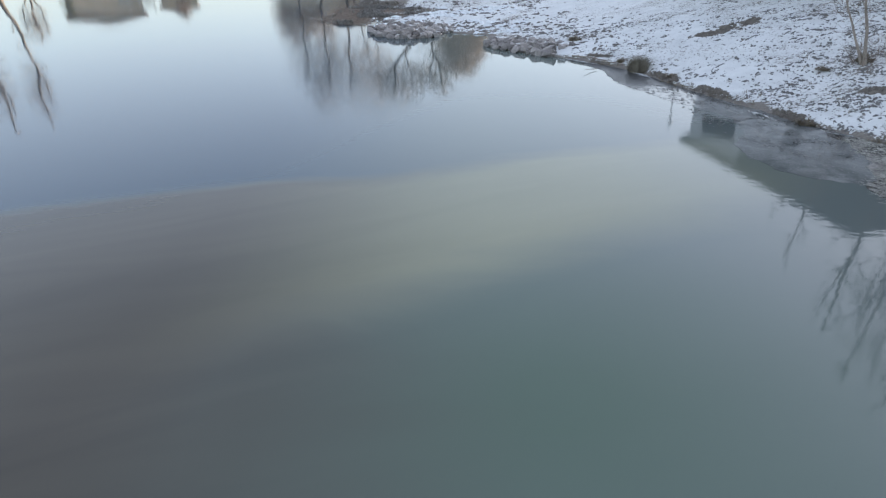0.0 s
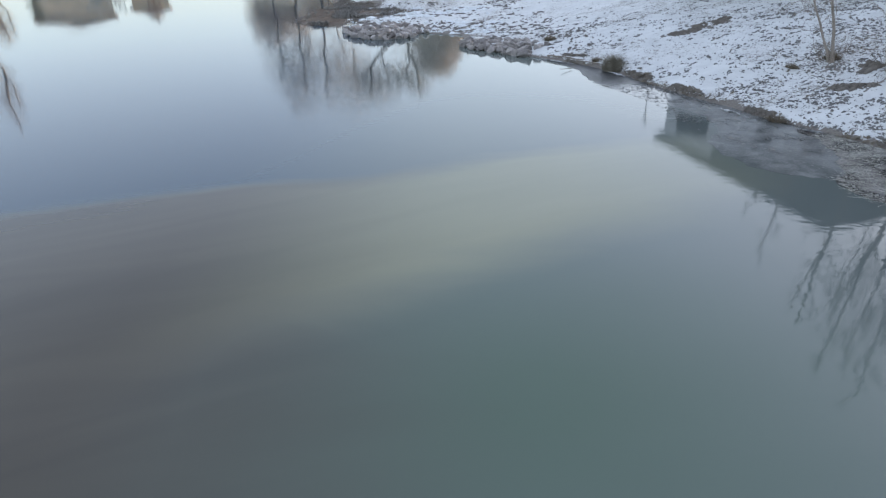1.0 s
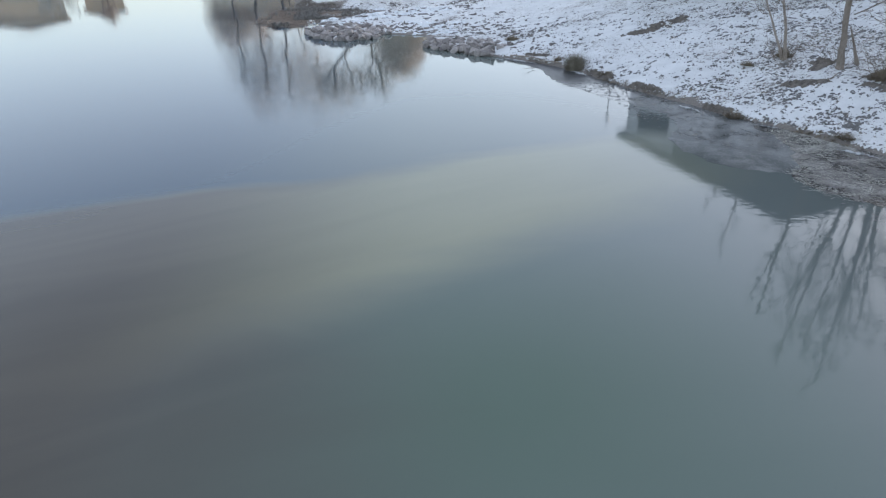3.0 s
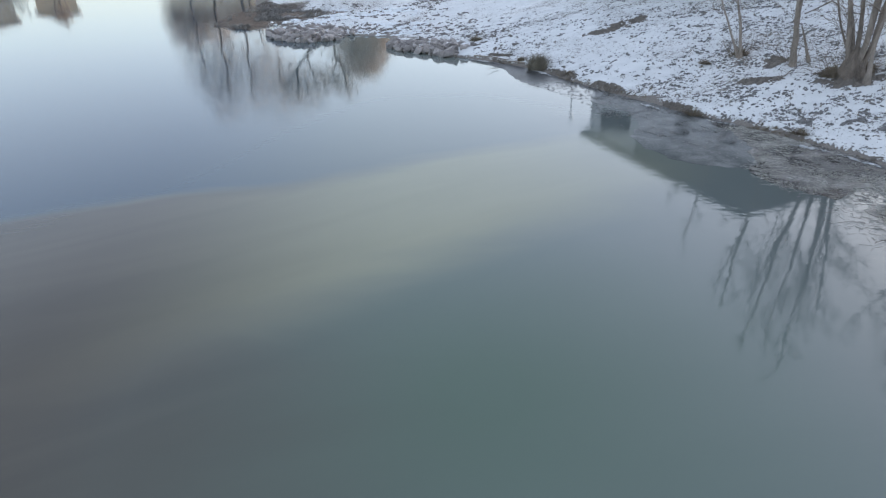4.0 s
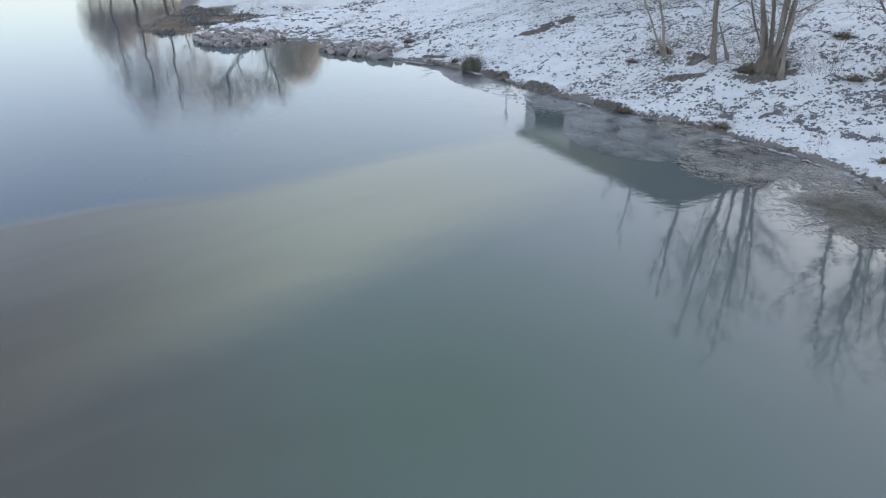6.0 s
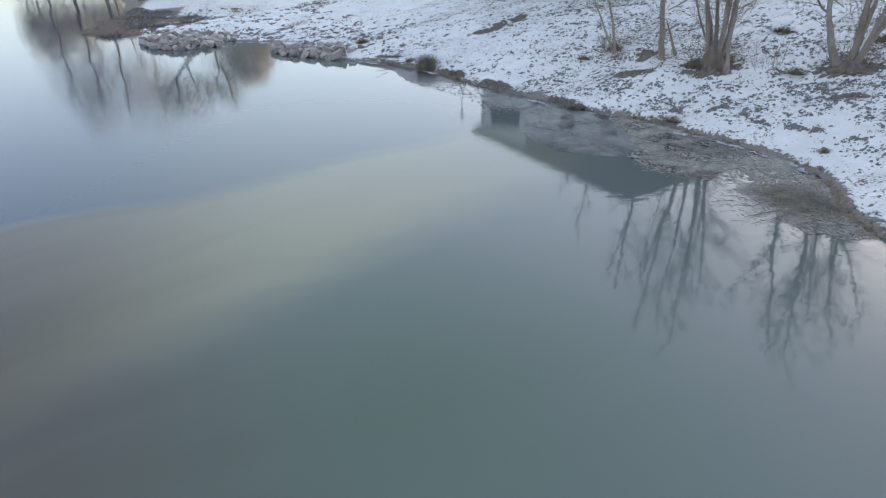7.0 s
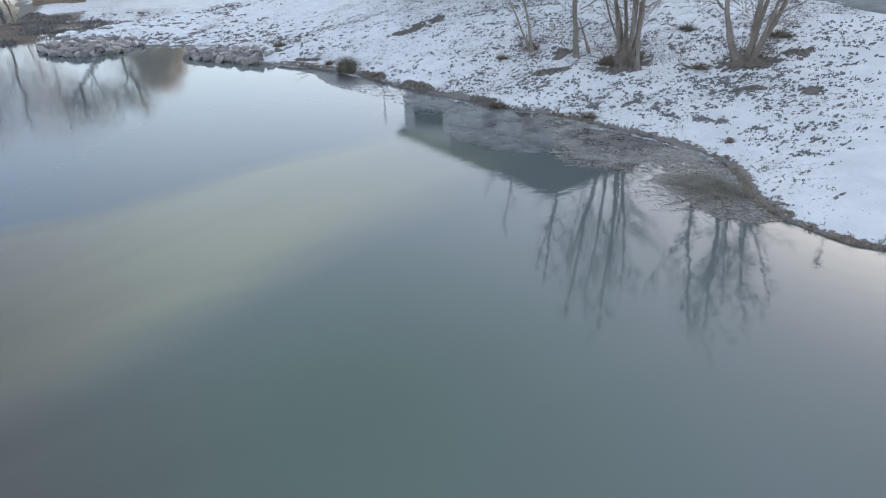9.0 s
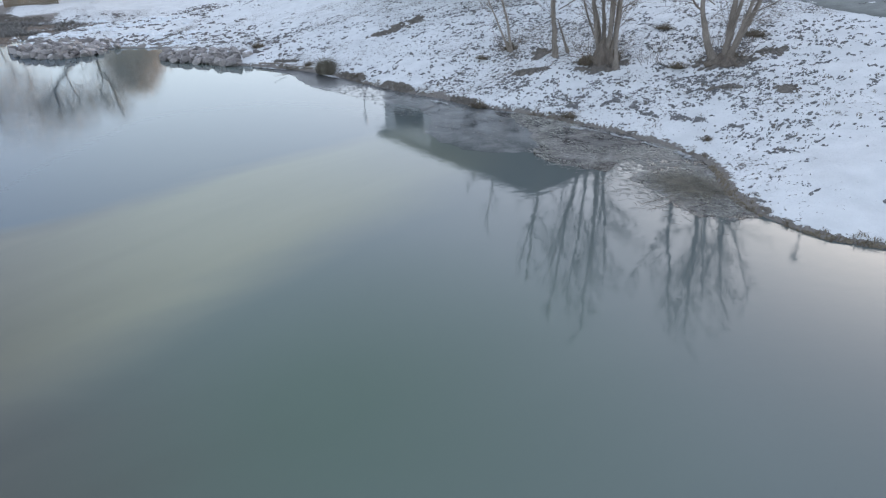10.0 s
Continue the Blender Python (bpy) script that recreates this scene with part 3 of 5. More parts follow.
def prism(name, outline, y0, y1, mat):
    """An outline in x and z drawn out along y."""
    n = len(outline)
    V = [(x, y0, z) for x, z in outline] + [(x, y1, z) for x, z in outline]
    F = [tuple(range(n)), tuple(reversed(range(n, 2 * n)))] + [(i + n, (i + 1) % n + n, (i + 1) % n, i) for i in range(n)]
    return mesh_of(name, V, F, mat, False)


def gabled_house(name, a, b_, z, deep, eave_a, eave_b, peak_at, peak, label, mats, windows):
    """The gable wall runs from a to b_; the house goes deep metres back. Windows: along, sill, width, height on the gable wall."""
    ax = Vector((b_[0] - a[0], b_[1] - a[1], 0))
    w = ax.length
    m = Matrix.Translation((a[0], a[1], z)) @ Matrix.Rotation(math.atan2(ax.y, ax.x), 4, "Z")
    ob = placed(name, m, label, "house")
    wall, gable, roof = mats
    t = 0.4
    body = [(0, -1.0), (w, -1.0), (w, eave_b), (0, eave_a)]
    part("back_wall", prism("back_wall", body, deep - t, deep, wall), ob)
    part("side_wall", box_mesh("side_wall", (0, t, -1), (t, deep - t, eave_a), wall), ob)
    part("side_wall", box_mesh("side_wall", (w - t, t, -1), (w, deep - t, eave_b), wall), ob)
    # the gable wall in strips, so that the windows are real openings
    xs = sorted({0.0, w} | {q[0] for q in windows} | {q[0] + q[2] for q in windows})
    V, F = [], []
    for x0, x1 in zip(xs, xs[1:]):
        zs = [-1.0]
        for wx, wz, ww, wh in windows:
            if wx <= (x0 + x1) / 2 <= wx + ww:
                zs += [wz, wz + wh]
        for k in range(0, len(zs), 2):
            base = len(V)
            last = k + 1 >= len(zs)
            e0 = eave_a + (eave_b - eave_a) * x0 / w if last else zs[k + 1]
            e1 = eave_a + (eave_b - eave_a) * x1 / w if last else zs[k + 1]
            V += [(x0, 0, zs[k]), (x1, 0, zs[k]), (x1, 0, e1), (x0, 0, e0), (x0, t, zs[k]), (x1, t, zs[k]), (x1, t, e1), (x0, t, e0)]
            F += [tuple(base + i for i in f) for f in ((0, 1, 2, 3), (5, 4, 7, 6), (1, 5, 6, 2), (4, 0, 3, 7), (3, 2, 6, 7), (4, 5, 1, 0))]
    part("front_wall", mesh_of("front_wall", V, F, wall, False), ob)
    px = w * peak_at
    cut = min(4.7, px * 0.5)
    cut_low, cut_top = eave_a + (eave_b - eave_a) * cut / w, eave_a + (peak - 0.25 - eave_a) * cut / px
    part("gable", prism("gable", [(0, eave_a), (cut, cut_low), (cut, cut_top)], 0.0, t, wall), ob)
    part("gable", prism("gable", [(cut, cut_low), (w, eave_b), (px, peak - 0.25), (cut, cut_top)], -0.06, t, gable), ob, "dark boarded gable")
    part("gable", prism("gable", [(0, eave_a), (w, eave_b), (px, peak - 0.25)], deep - t, deep + 0.06, gable), ob)
    for (ex, ez) in ((0, eave_a), (w, eave_b)):
        s = -0.7 if ex == 0 else 0.7
        k = (peak - ez) / abs(px - ex) * 0.7
        part("roof_side", prism("roof_side", [(ex + s, ez - k), (px, peak), (px, peak + 0.28), (ex + s, ez - k + 0.28)] if ex == 0 else
                                [(px, peak), (ex + s, ez - k), (ex + s, ez - k + 0.28), (px, peak + 0.28)], -0.8, deep + 0.8, roof), ob)
    for wx, wz, ww, wh in windows:
        win = part("window", box_mesh("window_pane", (wx, 0.22, wz), (wx + ww, 0.25, wz + wh), glass_mat), ob, "dark window")
        V, F = [], []
        for lo, hi in (((wx, wz), (wx + 0.1, wz + wh)), ((wx + ww - 0.1, wz), (wx + ww, wz + wh)), ((wx + 0.1, wz), (wx + ww - 0.1, wz + 0.1)),
                       ((wx + 0.1, wz + wh - 0.1), (wx + ww - 0.1, wz + wh)), ((wx + ww / 2 - 0.05, wz + 0.1), (wx + ww / 2 + 0.05, wz + wh - 0.1))):
            slab(V, F, [(lo[0], 0.12), (hi[0], 0.12), (hi[0], 0.215), (lo[0], 0.215)], lo[1], hi[1])
        part("window_frame", mesh_of("window_frame", V, F, wood_mat, False), win)
    return ob


gabled_house("gabled_house", (23.3, 57.4), (40.3, 40.3), 4.0, 8.0, 5.1, 5.0, 0.63, 9.9, "pale plastered house with a dark boarded gable above the bank", (plaster_mat, board_mat, roof_mat),
             [(1.0, 2.6, 3.0, 1.9), (8.0, 2.6, 1.4, 1.6), (12.0, 2.6, 1.4, 1.6), (17.0, 2.6, 1.4, 1.6), (20.5, 2.6, 1.4, 1.6)])
OTHERS = [(3.0, 1.0, 1.3, 1.6), (8.0, 1.0, 1.3, 1.6), (14.0, 1.0, 1.3, 1.6), (20.0, 1.0, 1.3, 1.6)]
# unseen houses, added to keep the low sun off the bank and water
for a0, a1, e, pk in (((60.0, 51.0), (74.0, 8.0), 12.5, 13.5), ((118.0, 186.0), (74.0, 80.0), 16.0, 21.0)):
    gabled_house("sun_blocker_house", a0, a1, 4.0, 12.0, e, e, 0.5, pk, "unseen pale house added to block the low sun", (plaster_mat, board_mat, roof_mat), OTHERS)
for a0, a1, e, pk in (((-83, 150), (-69, 157), 3.3, 4.6), ((-122, 138), (-106, 146), 3.4, 5.6), ((-67, 163), (-59.5, 166), 2.4, 3.4)):
    gabled_house("lakeside_house", a0, a1, 3.0, 11.0, e, e, 0.5, pk, "ochre-brown house across the lake", (ochre_mat, ochre_mat, tile_mat), [])


# ---- trees across the inlet and the lake ----
def polar(az, r):
    return (r * math.sin(radians(az)), r * math.cos(radians(az)))


WILLOW = (dark_bark_mat, willow_mat)


def twig_cloud(ob, lobes, count, mat, seed, long_=0.9, thick=0.02, rise=0.5, name="twigs"):
    """Fine twigs filling the outer crown, thinning outwards; lobes: across, depth, height, and their three reaches."""
    rng = np.random.RandomState(seed)
    vol = np.array([q[3] * q[4] * q[5] for q in lobes])
    pick = rng.choice(len(lobes), count, p=vol / vol.sum())
    L = np.array(lobes)[pick]
    d = rng.normal(0, 1, (count, 3))
    d /= np.linalg.norm(d, axis=1)[:, None]
    mid = L[:, :3] + d * (rng.random_sample((count, 1)) ** 0.5 * 1.05) * L[:, 3:] * (0.8 + 0.4 * rng.random_sample((count, 1)))
    way = d * np.array([[0.7, 0.7, 0.4]]) + rng.normal(0, 0.45, (count, 3)) + np.array([[0, 0, rise]])
    way *= (long_ * rng.uniform(0.5, 1.3, count) / np.linalg.norm(way, axis=1))[:, None]
    side = np.cross(way, rng.normal(0, 1, (count, 3)))
    side *= (thick / np.maximum(np.linalg.norm(side, axis=1), 1e-6))[:, None]
    up = np.cross(way, side)
    up *= (thick / np.maximum(np.linalg.norm(up, axis=1), 1e-6))[:, None]
    V = np.stack([mid - way / 2 - side, mid - way / 2 + side, mid - way / 2 + up, mid + way / 2], 1).reshape(-1, 3)
    b0 = (np.arange(count) * 4)[:, None]
    F = np.concatenate([b0 + np.array([t]) for t in ([0, 1, 3], [1, 2, 3], [2, 0, 3])])
    me = bpy.data.meshes.new(name)
    me.from_pydata(V.tolist(), [], F.tolist())
    me.materials.append(mat)
    tagged(part(name, me, ob, "dense fine twigs"), kind="stuff")


FAR = dict(mats=WILLOW, limb=0.26, shoots=11, droop=-0.1, lift=0.05, first=0.3, thin=0.012, dense=1.2, kink=0.22)


def willow(az, r, stems, label, seed, lobes, count, mat=None, group="willows", name="willow", **more):
    ob = bare_tree(name, polar(az, r), az, stems, label, seed, group=group, **{**FAR, **more})
    cx, cy = math.cos(radians(az)), -math.sin(radians(az))
    twig_cloud(ob, [(o * cx - d_ * cy, o * cy + d_ * cx, z, w, w, hh) for o, d_, z, w, hh in lobes], count, mat or willow_mat, seed)
    return ob


# tall willows and a thicket beyond the open water behind the spit
willow(-11.9, 152, [(0.6, 0, 0.02, 30, 0, 0, 20, 0.2, 0)], "tall bare brownish willow across the water", 21,
       [(0.3, 0, 15, 4.6, 8.5), (-1.2, 0, 9, 4.2, 6), (3.6, 0, 20, 4.8, 8.5)], 7500, thin=0.016)
willow(-10.0, 154, [(0, 0, 0.04, 30, 0, 0, 22, 0.3, 0)], "tall bare brownish willow across the water", 22,
       [(0, 0, 19.5, 5.2, 10), (2.2, 0, 13, 4.6, 8)], 8500, thin=0.016)
willow(-7.75, 153, [(0, 0, -0.03, 30, 0, 0, 23.5, 0.34, 0), (1.0, 0, 0.3, 14, 0, 0, 15, 0.22, 0)], "slender bare willow with an upright dark trunk", 27, [(0.3, 0, 20, 4.6, 8.5), (2.4, 0, 16, 3.8, 6.5)], 5500, thin=0.016)
willow(-5.6, 156, [(0, 0, 0.03, 30, 0, 0, 26, 0.11, 0)], "tall hazy bare willow across the water", 28, [(0, 0, 20, 6.0, 10)], 6500, thin=0.016)
willow(-2.3, 114, [(-0.3, 0, -0.03, 30, 0, 0, 7.4, 0.62, 0), (-0.45, 0, -0.85, 30, 0, 0, 4.2, 0.46, 6.7), (-3.3, 0, -0.08, 30, 0, 0, 5.5, 0.26, 10.0), (-3.4, 0, -0.8, 30, 0, 0, 3.2, 0.17, 10.2), (-1.6, 0, 0.4, 6, 0, 0, 5.0, 0.13, 8.2)], "crooked bare willow leaning above the inlet", 23,
       [(-2.0, 0, 13.5, 4.0, 4.4), (1.2, 0, 12, 3.4, 3.6), (-5.0, 0, 12.5, 3.2, 3.8)], 6000, kink=0.12)
willow(-1.0, 113, [(0, 0, 0.13, 30, 0, 0, 8.8, 0.36, 0), (1.05, 0, 0.5, 3, 0.03, 0, 6.5, 0.28, 8.3), (1.2, 0, 0.9, 3, 0, 0, 4.5, 0.15, 8.8), (1.0, 0, -0.4, 8, 0, 0, 4.5, 0.14, 8.5)], "bare brown willow leaning over the inlet", 24,
       [(2.4, 0, 13.0, 2.6, 3.0), (0.5, 0, 12.0, 2.2, 2.4)], 1800, kink=0.12)
willow(1.7, 112, [(k * 0.58 - 4.7, 0.3 * (k % 3), (k - 8) * 0.05, 30, 0, 0, 10.0 - 0.3 * abs(k - 8), 0.07, 0) for k in range(17)], "dense brown bare shrub above the inlet", 25,
       [(-1.8, 0, 6.5, 3.2, 4.6), (1.4, 0, 6.5, 3.4, 5.2), (3.4, 0, 5.5, 2.2, 3.8), (0, 0, 9.5, 3.2, 2.6)], 20000, thicket_mat, "", "shrub", shoots=10, first=0.1, droop=0.02)
willow(-10.9, 156, [(k * 1.6 - 5.6, 0, (k - 6) * 0.03, 30, 0, 0, 8.5 - 0.25 * abs(k - 6), 0.08, 0) for k in range(13)], "brown bare thicket across the water", 26,
       [(-5.8, 0, 5.0, 3.0, 6.2), (-2.5, 0, 5.8, 4.2, 6.8), (2, 0, 5.5, 4.2, 6.2), (7, 0, 4.0, 4.0, 4.6), (12, 0, 4.0, 4.0, 4.8), (16, 0, 3.6, 3.6, 4.2)], 38000, thicket_mat, "", "shrub", shoots=10, first=0.1, droop=0.02, mats=(thicket_mat, thicket_mat))
for k, (az, r, h) in enumerate(((-37.5, 150, 17), (-31.2, 164, 10), (-20.8, 172, 7))):
    willow(az, r, [(0, 0, 0.05, 30, 0, 0, h, 0.25, 0), (0.5, 0, 0.3, 10, 0, 0, h * 0.85, 0.16, 0), (-0.5, 0, -0.3, 10, 0, 0, h * 0.8, 0.16, 0)], "bare tall tree on the far shore", 31 + k,
           [(0, 0, h * 0.62, h * 0.26, h * 0.4)], 1600, twig_mat, "far shore trees", "lakeside_tree", dense=0.9, droop=0.0)
willow(-33.2, 140, [(0, 0, 0.42, 9, 0, 0, 15.0, 0.4, 0), (3.05, 0, -0.38, 4, 0.12, 0, 11.0, 0.22, 13.5), (3.0, 0, 0.3, 4, 0.0, 0, 7.0, 0.16, 13.0)], "tall dark tree leaning over the far shore", 47, [(2.5, 0, 17, 3.0, 6.0)], 1500, twig_mat, "", "leaning_tree", dense=0.8, droop=0.0, kink=0.15)
willow(-35.3, 138, [(0, 0, 0.25, 9, 0, 0, 24.0, 0.34, 0), (1.4, 0, 0.3, 6, 0, 0, 9.0, 0.18, 12.0)], "tall dark bare tree on the far shore", 48, [(1.5, 0, 16, 3.0, 6.0)], 1200, twig_mat, "", "leaning_tree", dense=0.8, droop=0.0, kink=0.15)
willow(-28.9, 150, [(0, 0, 0.1, 30, 0, 0, 5.5, 0.15, 0)], "olive evergreen bush on the far shore", 49, [(0, 0, 3.4, 1.3, 3.6), (0.8, 0, 5.0, 0.9, 2.4)], 900, ivy_mat, "", "shrub", shoots=6)
willow(-24.1, 148, [(k * 0.55 - 2.7, 0.2 * (k % 2), (k - 5) * 0.03, 30, 0, 0, 5.8 - 0.5 * (k % 3), 0.07, 0) for k in range(11)], "straw-coloured shrub on the far shore", 50, [(-1.6, 0, 2.6, 1.5, 2.8), (1.5, 0, 2.4, 1.5, 2.8)], 800, straw_mat, "", "shrub", shoots=8, first=0.1, mats=(straw_mat, straw_mat))


# ---- street lamps behind the crest ----
def street_lamp(place, h):
    x, y = place
    ob = placed("street_lamp", (x, y, ground_at(x, y)), "grey steel street lamp on the upper bank", "street lamp", "street lamps")
    V, F = [], []
    tube(V, F, [(0, 0, -0.3), (0, 0, h * 0.5), (0, 0, h)], [0.09, 0.07, 0.05], 10)
    part("pole", mesh_of("pole", V, F, metal_mat), ob)
    V, F = [], []
    tube(V, F, [(0, 0, h - 0.1), (0, 0, h), (0, 0, h + 0.12), (0, 0, h + 0.5), (0, 0, h + 0.62)], [0.08, 0.16, 0.3, 0.34, 0.1], 10)
    part("lamp_head", mesh_of("lamp_head", V, F, metal_mat), ob)
    return ob


street_lamp(polar(59.3, 55.5), 11.8)
street_lamp(polar(20.3, 82.0), 8.0)

# ---- road along the crest ----
V, F = [], []
run = [(37.0, 8.0), (38.0, 16.0), (39.6, 23.7), (41.4, 29.0), (45.0, 35.0), (50.5, 42.5), (54.0, 52.0), (57.0, 64.0), (64.0, 90.0), (70.0, 120.0)]
run = [(37.0, -60.0), (36.5, -20.0)] + run
dense = []
for (x0, y0), (x1, y1) in zip(run, run[1:]):
    n = max(2, int(math.hypot(x1 - x0, y1 - y0)))
    dense += [(x0 + (x1 - x0) * k / n, y0 + (y1 - y0) * k / n) for k in range(n)]
for i, (x, y) in enumerate(dense):
    j = min(i, len(dense) - 2)
    way = Vector((dense[j + 1][0] - dense[j][0], dense[j + 1][1] - dense[j][1])).normalized()
    for s in (0.0, 1.4, 2.8, 4.2):
        px, py = x + way.y * s, y - way.x * s
        V.append((px, py, ground_at(px, py) + 0.06))
    for s in (4.2, 0.0):
        px, py = x + way.y * s, y - way.x * s
        V.append((px, py, ground_at(px, py) - 0.3))
    if i:
        for k in range(6):
            c, d_ = (i - 1) * 6, i * 6
            F.append((c + k, c + (k + 1) % 6, d_ + (k + 1) % 6, d_ + k))
tagged(new("road", mesh_of("road", V, F, road_mat)), "narrow dark asphalt road along the crest of the bank", "road", kind="structure")


# ---- riprap: angular stones at the water's edge ----
def stone_mesh(seed):
    rng = random.Random(seed)
    bm = bmesh.new()
    for _ in range(14):
        q = Vector((rng.gauss(0, 1), rng.gauss(0, 1), rng.gauss(0, 1))).normalized()
        q = Vector((max(-0.72, min(0.72, q.x)), max(-0.62, min(0.62, q.y * 0.9)), max(-0.55, min(0.5, q.z * 0.8))))
        bm.verts.new(q * rng.uniform(0.85, 1.0))
    res = bmesh.ops.convex_hull(bm, input=bm.verts)
    bmesh.ops.delete(bm, geom=[g for g in res["geom_interior"] if isinstance(g, bmesh.types.BMVert)], context="VERTS")
    bmesh.ops.recalc_face_normals(bm, faces=bm.faces)
    me = bpy.data.meshes.new("stone")
    bm.to_mesh(me)
    me.materials.append(stone_mat)
    return me


STONES = [stone_mesh(100 + k) for k in range(8)]


def riprap(rim, inland, count, size, label, seed):
    """Stones heaped along a stretch of shore, smaller and sparser up the slope."""
    rng = random.Random(seed)
    cx, cy = rim[0]
    ob = placed("riprap", (cx, cy, 0), label, "stones")
    lengths = [math.hypot(x1 - x0, y1 - y0) for (x0, y0), (x1, y1) in zip(rim, rim[1:])]
    for k in range(count):
        f = rng.random() * sum(lengths)
        for (x0, y0), (x1, y1), ln in zip(rim, rim[1:], lengths):
            if f <= ln:
                break
            f -= ln
        u = rng.random() ** 1.25
        nx_, ny_ = (y1 - y0) / ln, -(x1 - x0) / ln
        s = size * (0.45 + 0.8 * rng.random() ** 1.6) * (1 - 0.35 * u)
        x = x0 + (x1 - x0) * f / ln + nx_ * (u * inland - 0.25)
        y = y0 + (y1 - y0) * f / ln + ny_ * (u * inland - 0.25)
        z = max(ground_at(x, y), 0.02) + s * (0.12 + 0.12 * (1 - u))
        m = pose(x - cx, y - cy, z, rng.uniform(-25, 25), rng.uniform(-25, 25), rng.uniform(0, 360)) @ Matrix.Diagonal((s, s * rng.uniform(0.75, 1), s * rng.uniform(0.7, 0.95), 1))
        part("stone", STONES[k % 8], ob, at=m)
    return ob


riprap([(8.5, 49.4), (6.4, 51.7), (4.6, 53.8), (4.0, 56.4)], 3.2, 190, 0.62, "angular grey riprap stones banked at the water's edge", 1)
riprap([(-0.2, 61.9), (-2.3, 60.7), (-4.4, 61.0), (-6.4, 64.4), (-6.9, 68.6)], 8.0, 299, 0.7, "angular grey-pink riprap stones heaped on the point", 2)


# ---- loose growth and litter ----
def scatter(count, box, seed, keep):
    rng = np.random.RandomState(seed)
    x = rng.uniform(box[0], box[1], count)
    y = rng.uniform(box[2], box[3], count)
    d = shore_distance(x, y)
    ok = rng.random_sample(count) < keep(x, y, d)
    return x[ok], y[ok], height(x, y)[ok], rng


def stuff(name, V, F, mat, label, category):
    me = bpy.data.meshes.new(name)
    me.from_pydata(V.tolist(), [], F.tolist())
    me.materials.append(mat)
    return tagged(new(name, me), label, category, kind="stuff")


def clods(name, x, y, z, rng, lo, hi, flat, mat, label, category):
    """Low ragged lumps."""
    n, k = len(x), 6
    ang = np.linspace(0, 2 * np.pi, k, endpoint=False)[None] + rng.uniform(0, 6.28, (n, 1))
    size = (lo + (hi - lo) * rng.random_sample((n, 1)) ** 3)
    rad = size * rng.uniform(0.2, 1.7, (n, k))
    sx = rng.uniform(0.55, 1.8, (n, 1))
    rim_x, rim_y = x[:, None] + rad * np.cos(ang) * sx, y[:, None] + rad * np.sin(ang) / sx
    rim_z = height(rim_x, rim_y) - 0.01
    top = np.stack([x + rng.uniform(-0.2, 0.2, n) * size[:, 0], y + rng.uniform(-0.2, 0.2, n) * size[:, 0], z + size[:, 0] * flat * rng.uniform(0.6, 1.4, n) + 0.02], -1)
    mid_x, mid_y = x[:, None] + rad * 0.6 * np.cos(ang) * sx, y[:, None] + rad * 0.6 * np.sin(ang) / sx
    mid_z = height(mid_x, mid_y) + size * flat * rng.uniform(0.4, 1.2, (n, k)) + 0.012
    V = np.concatenate([np.stack([rim_x, rim_y, rim_z], -1), np.stack([mid_x, mid_y, mid_z], -1), top[:, None]], 1)
    b0 = (np.arange(n) * (2 * k + 1))[:, None]
    i = np.arange(k)[None]
    j = (i + 1) % k
    F = np.concatenate([np.stack([b0 + i, b0 + j, b0 + k + j], -1).reshape(-1, 3), np.stack([b0 + i, b0 + k + j, b0 + k + i], -1).reshape(-1, 3),
                        np.stack([b0 + k + i, b0 + k + j, b0 + 2 * k + 0 * i], -1).reshape(-1, 3)])
    return stuff(name, V.reshape(-1, 3), F, mat, label, category)


def blades(name, x, y, z, rng, per, long_, wide, lean, mat, label, category, up=1.0):
    """Tufts of narrow bent blades, each a folded strip."""
    n = len(x)
    X, Y, Z = (np.repeat(q, per) for q in (x, y, z))
    m = n * per
    X, Y = X + rng.normal(0, 0.07, m), Y + rng.normal(0, 0.07, m)
    a = rng.uniform(0, 6.28, m)
    ln = long_ * rng.uniform(0.5, 1.2, m)
    le = lean * rng.uniform(0.3, 1.2, m)
    dx, dy = np.cos(a), np.sin(a)
    px, py = -dy * wide, dx * wide
    pts = []
    for f, bend, w in ((0, 0, 1.0), (0.55, 0.35, 0.8), (1.0, 1.0, 0.15)):
        cx, cy, cz = X + dx * le * ln * bend, Y + dy * le * ln * bend, Z - 0.02 + ln * up * (f - 0.35 * le * bend * f)
        pts += [np.stack([cx - px * w, cy - py * w, cz], -1), np.stack([cx + px * w, cy + py * w, cz], -1)]
    V = np.stack(pts, 1).reshape(-1, 3)
    b0 = (np.arange(m) * 6)[:, None]
    F = np.concatenate([b0 + np.array([[0, 1, 3, 2]]), b0 + np.array([[2, 3, 5, 4]])])
    return stuff(name, V, F, mat, label, category)


# where leaves have gathered: x, y, reach, how thickly
DRIFTS = [(26.4, 22.3, 2.0, 1.0), (31.0, 21.6, 2.6, 0.8), (28.2, 17.4, 1.3, 0.4), (25.0, 19.6, 1.6, 0.45), (22.0, 25.0, 2.6, 0.75), (19.4, 29.2, 2.0, 0.6), (30.6, 29.3, 2.6, 0.6), (24.0, 40.0, 5.0, 0.16),
          (23.0, 17.4, 1.2, 0.35), (22.4, 14.4, 1.6, 0.3), (25.6, 15.4, 2.0, 0.22), (22.0, 11.5, 2.5, 0.2), (34.0, 24.0, 2.5, 0.35), (28.0, 33.0, 3.0, 0.35), (21.6, 31.5, 2.4, 0.22), (24.6, 26.5, 2.0, 0.5), (21.0, 36.0, 3.0, 0.2), (29.5, 24.5, 1.8, 0.7), (17.6, 33.0, 1.8, 0.4)]


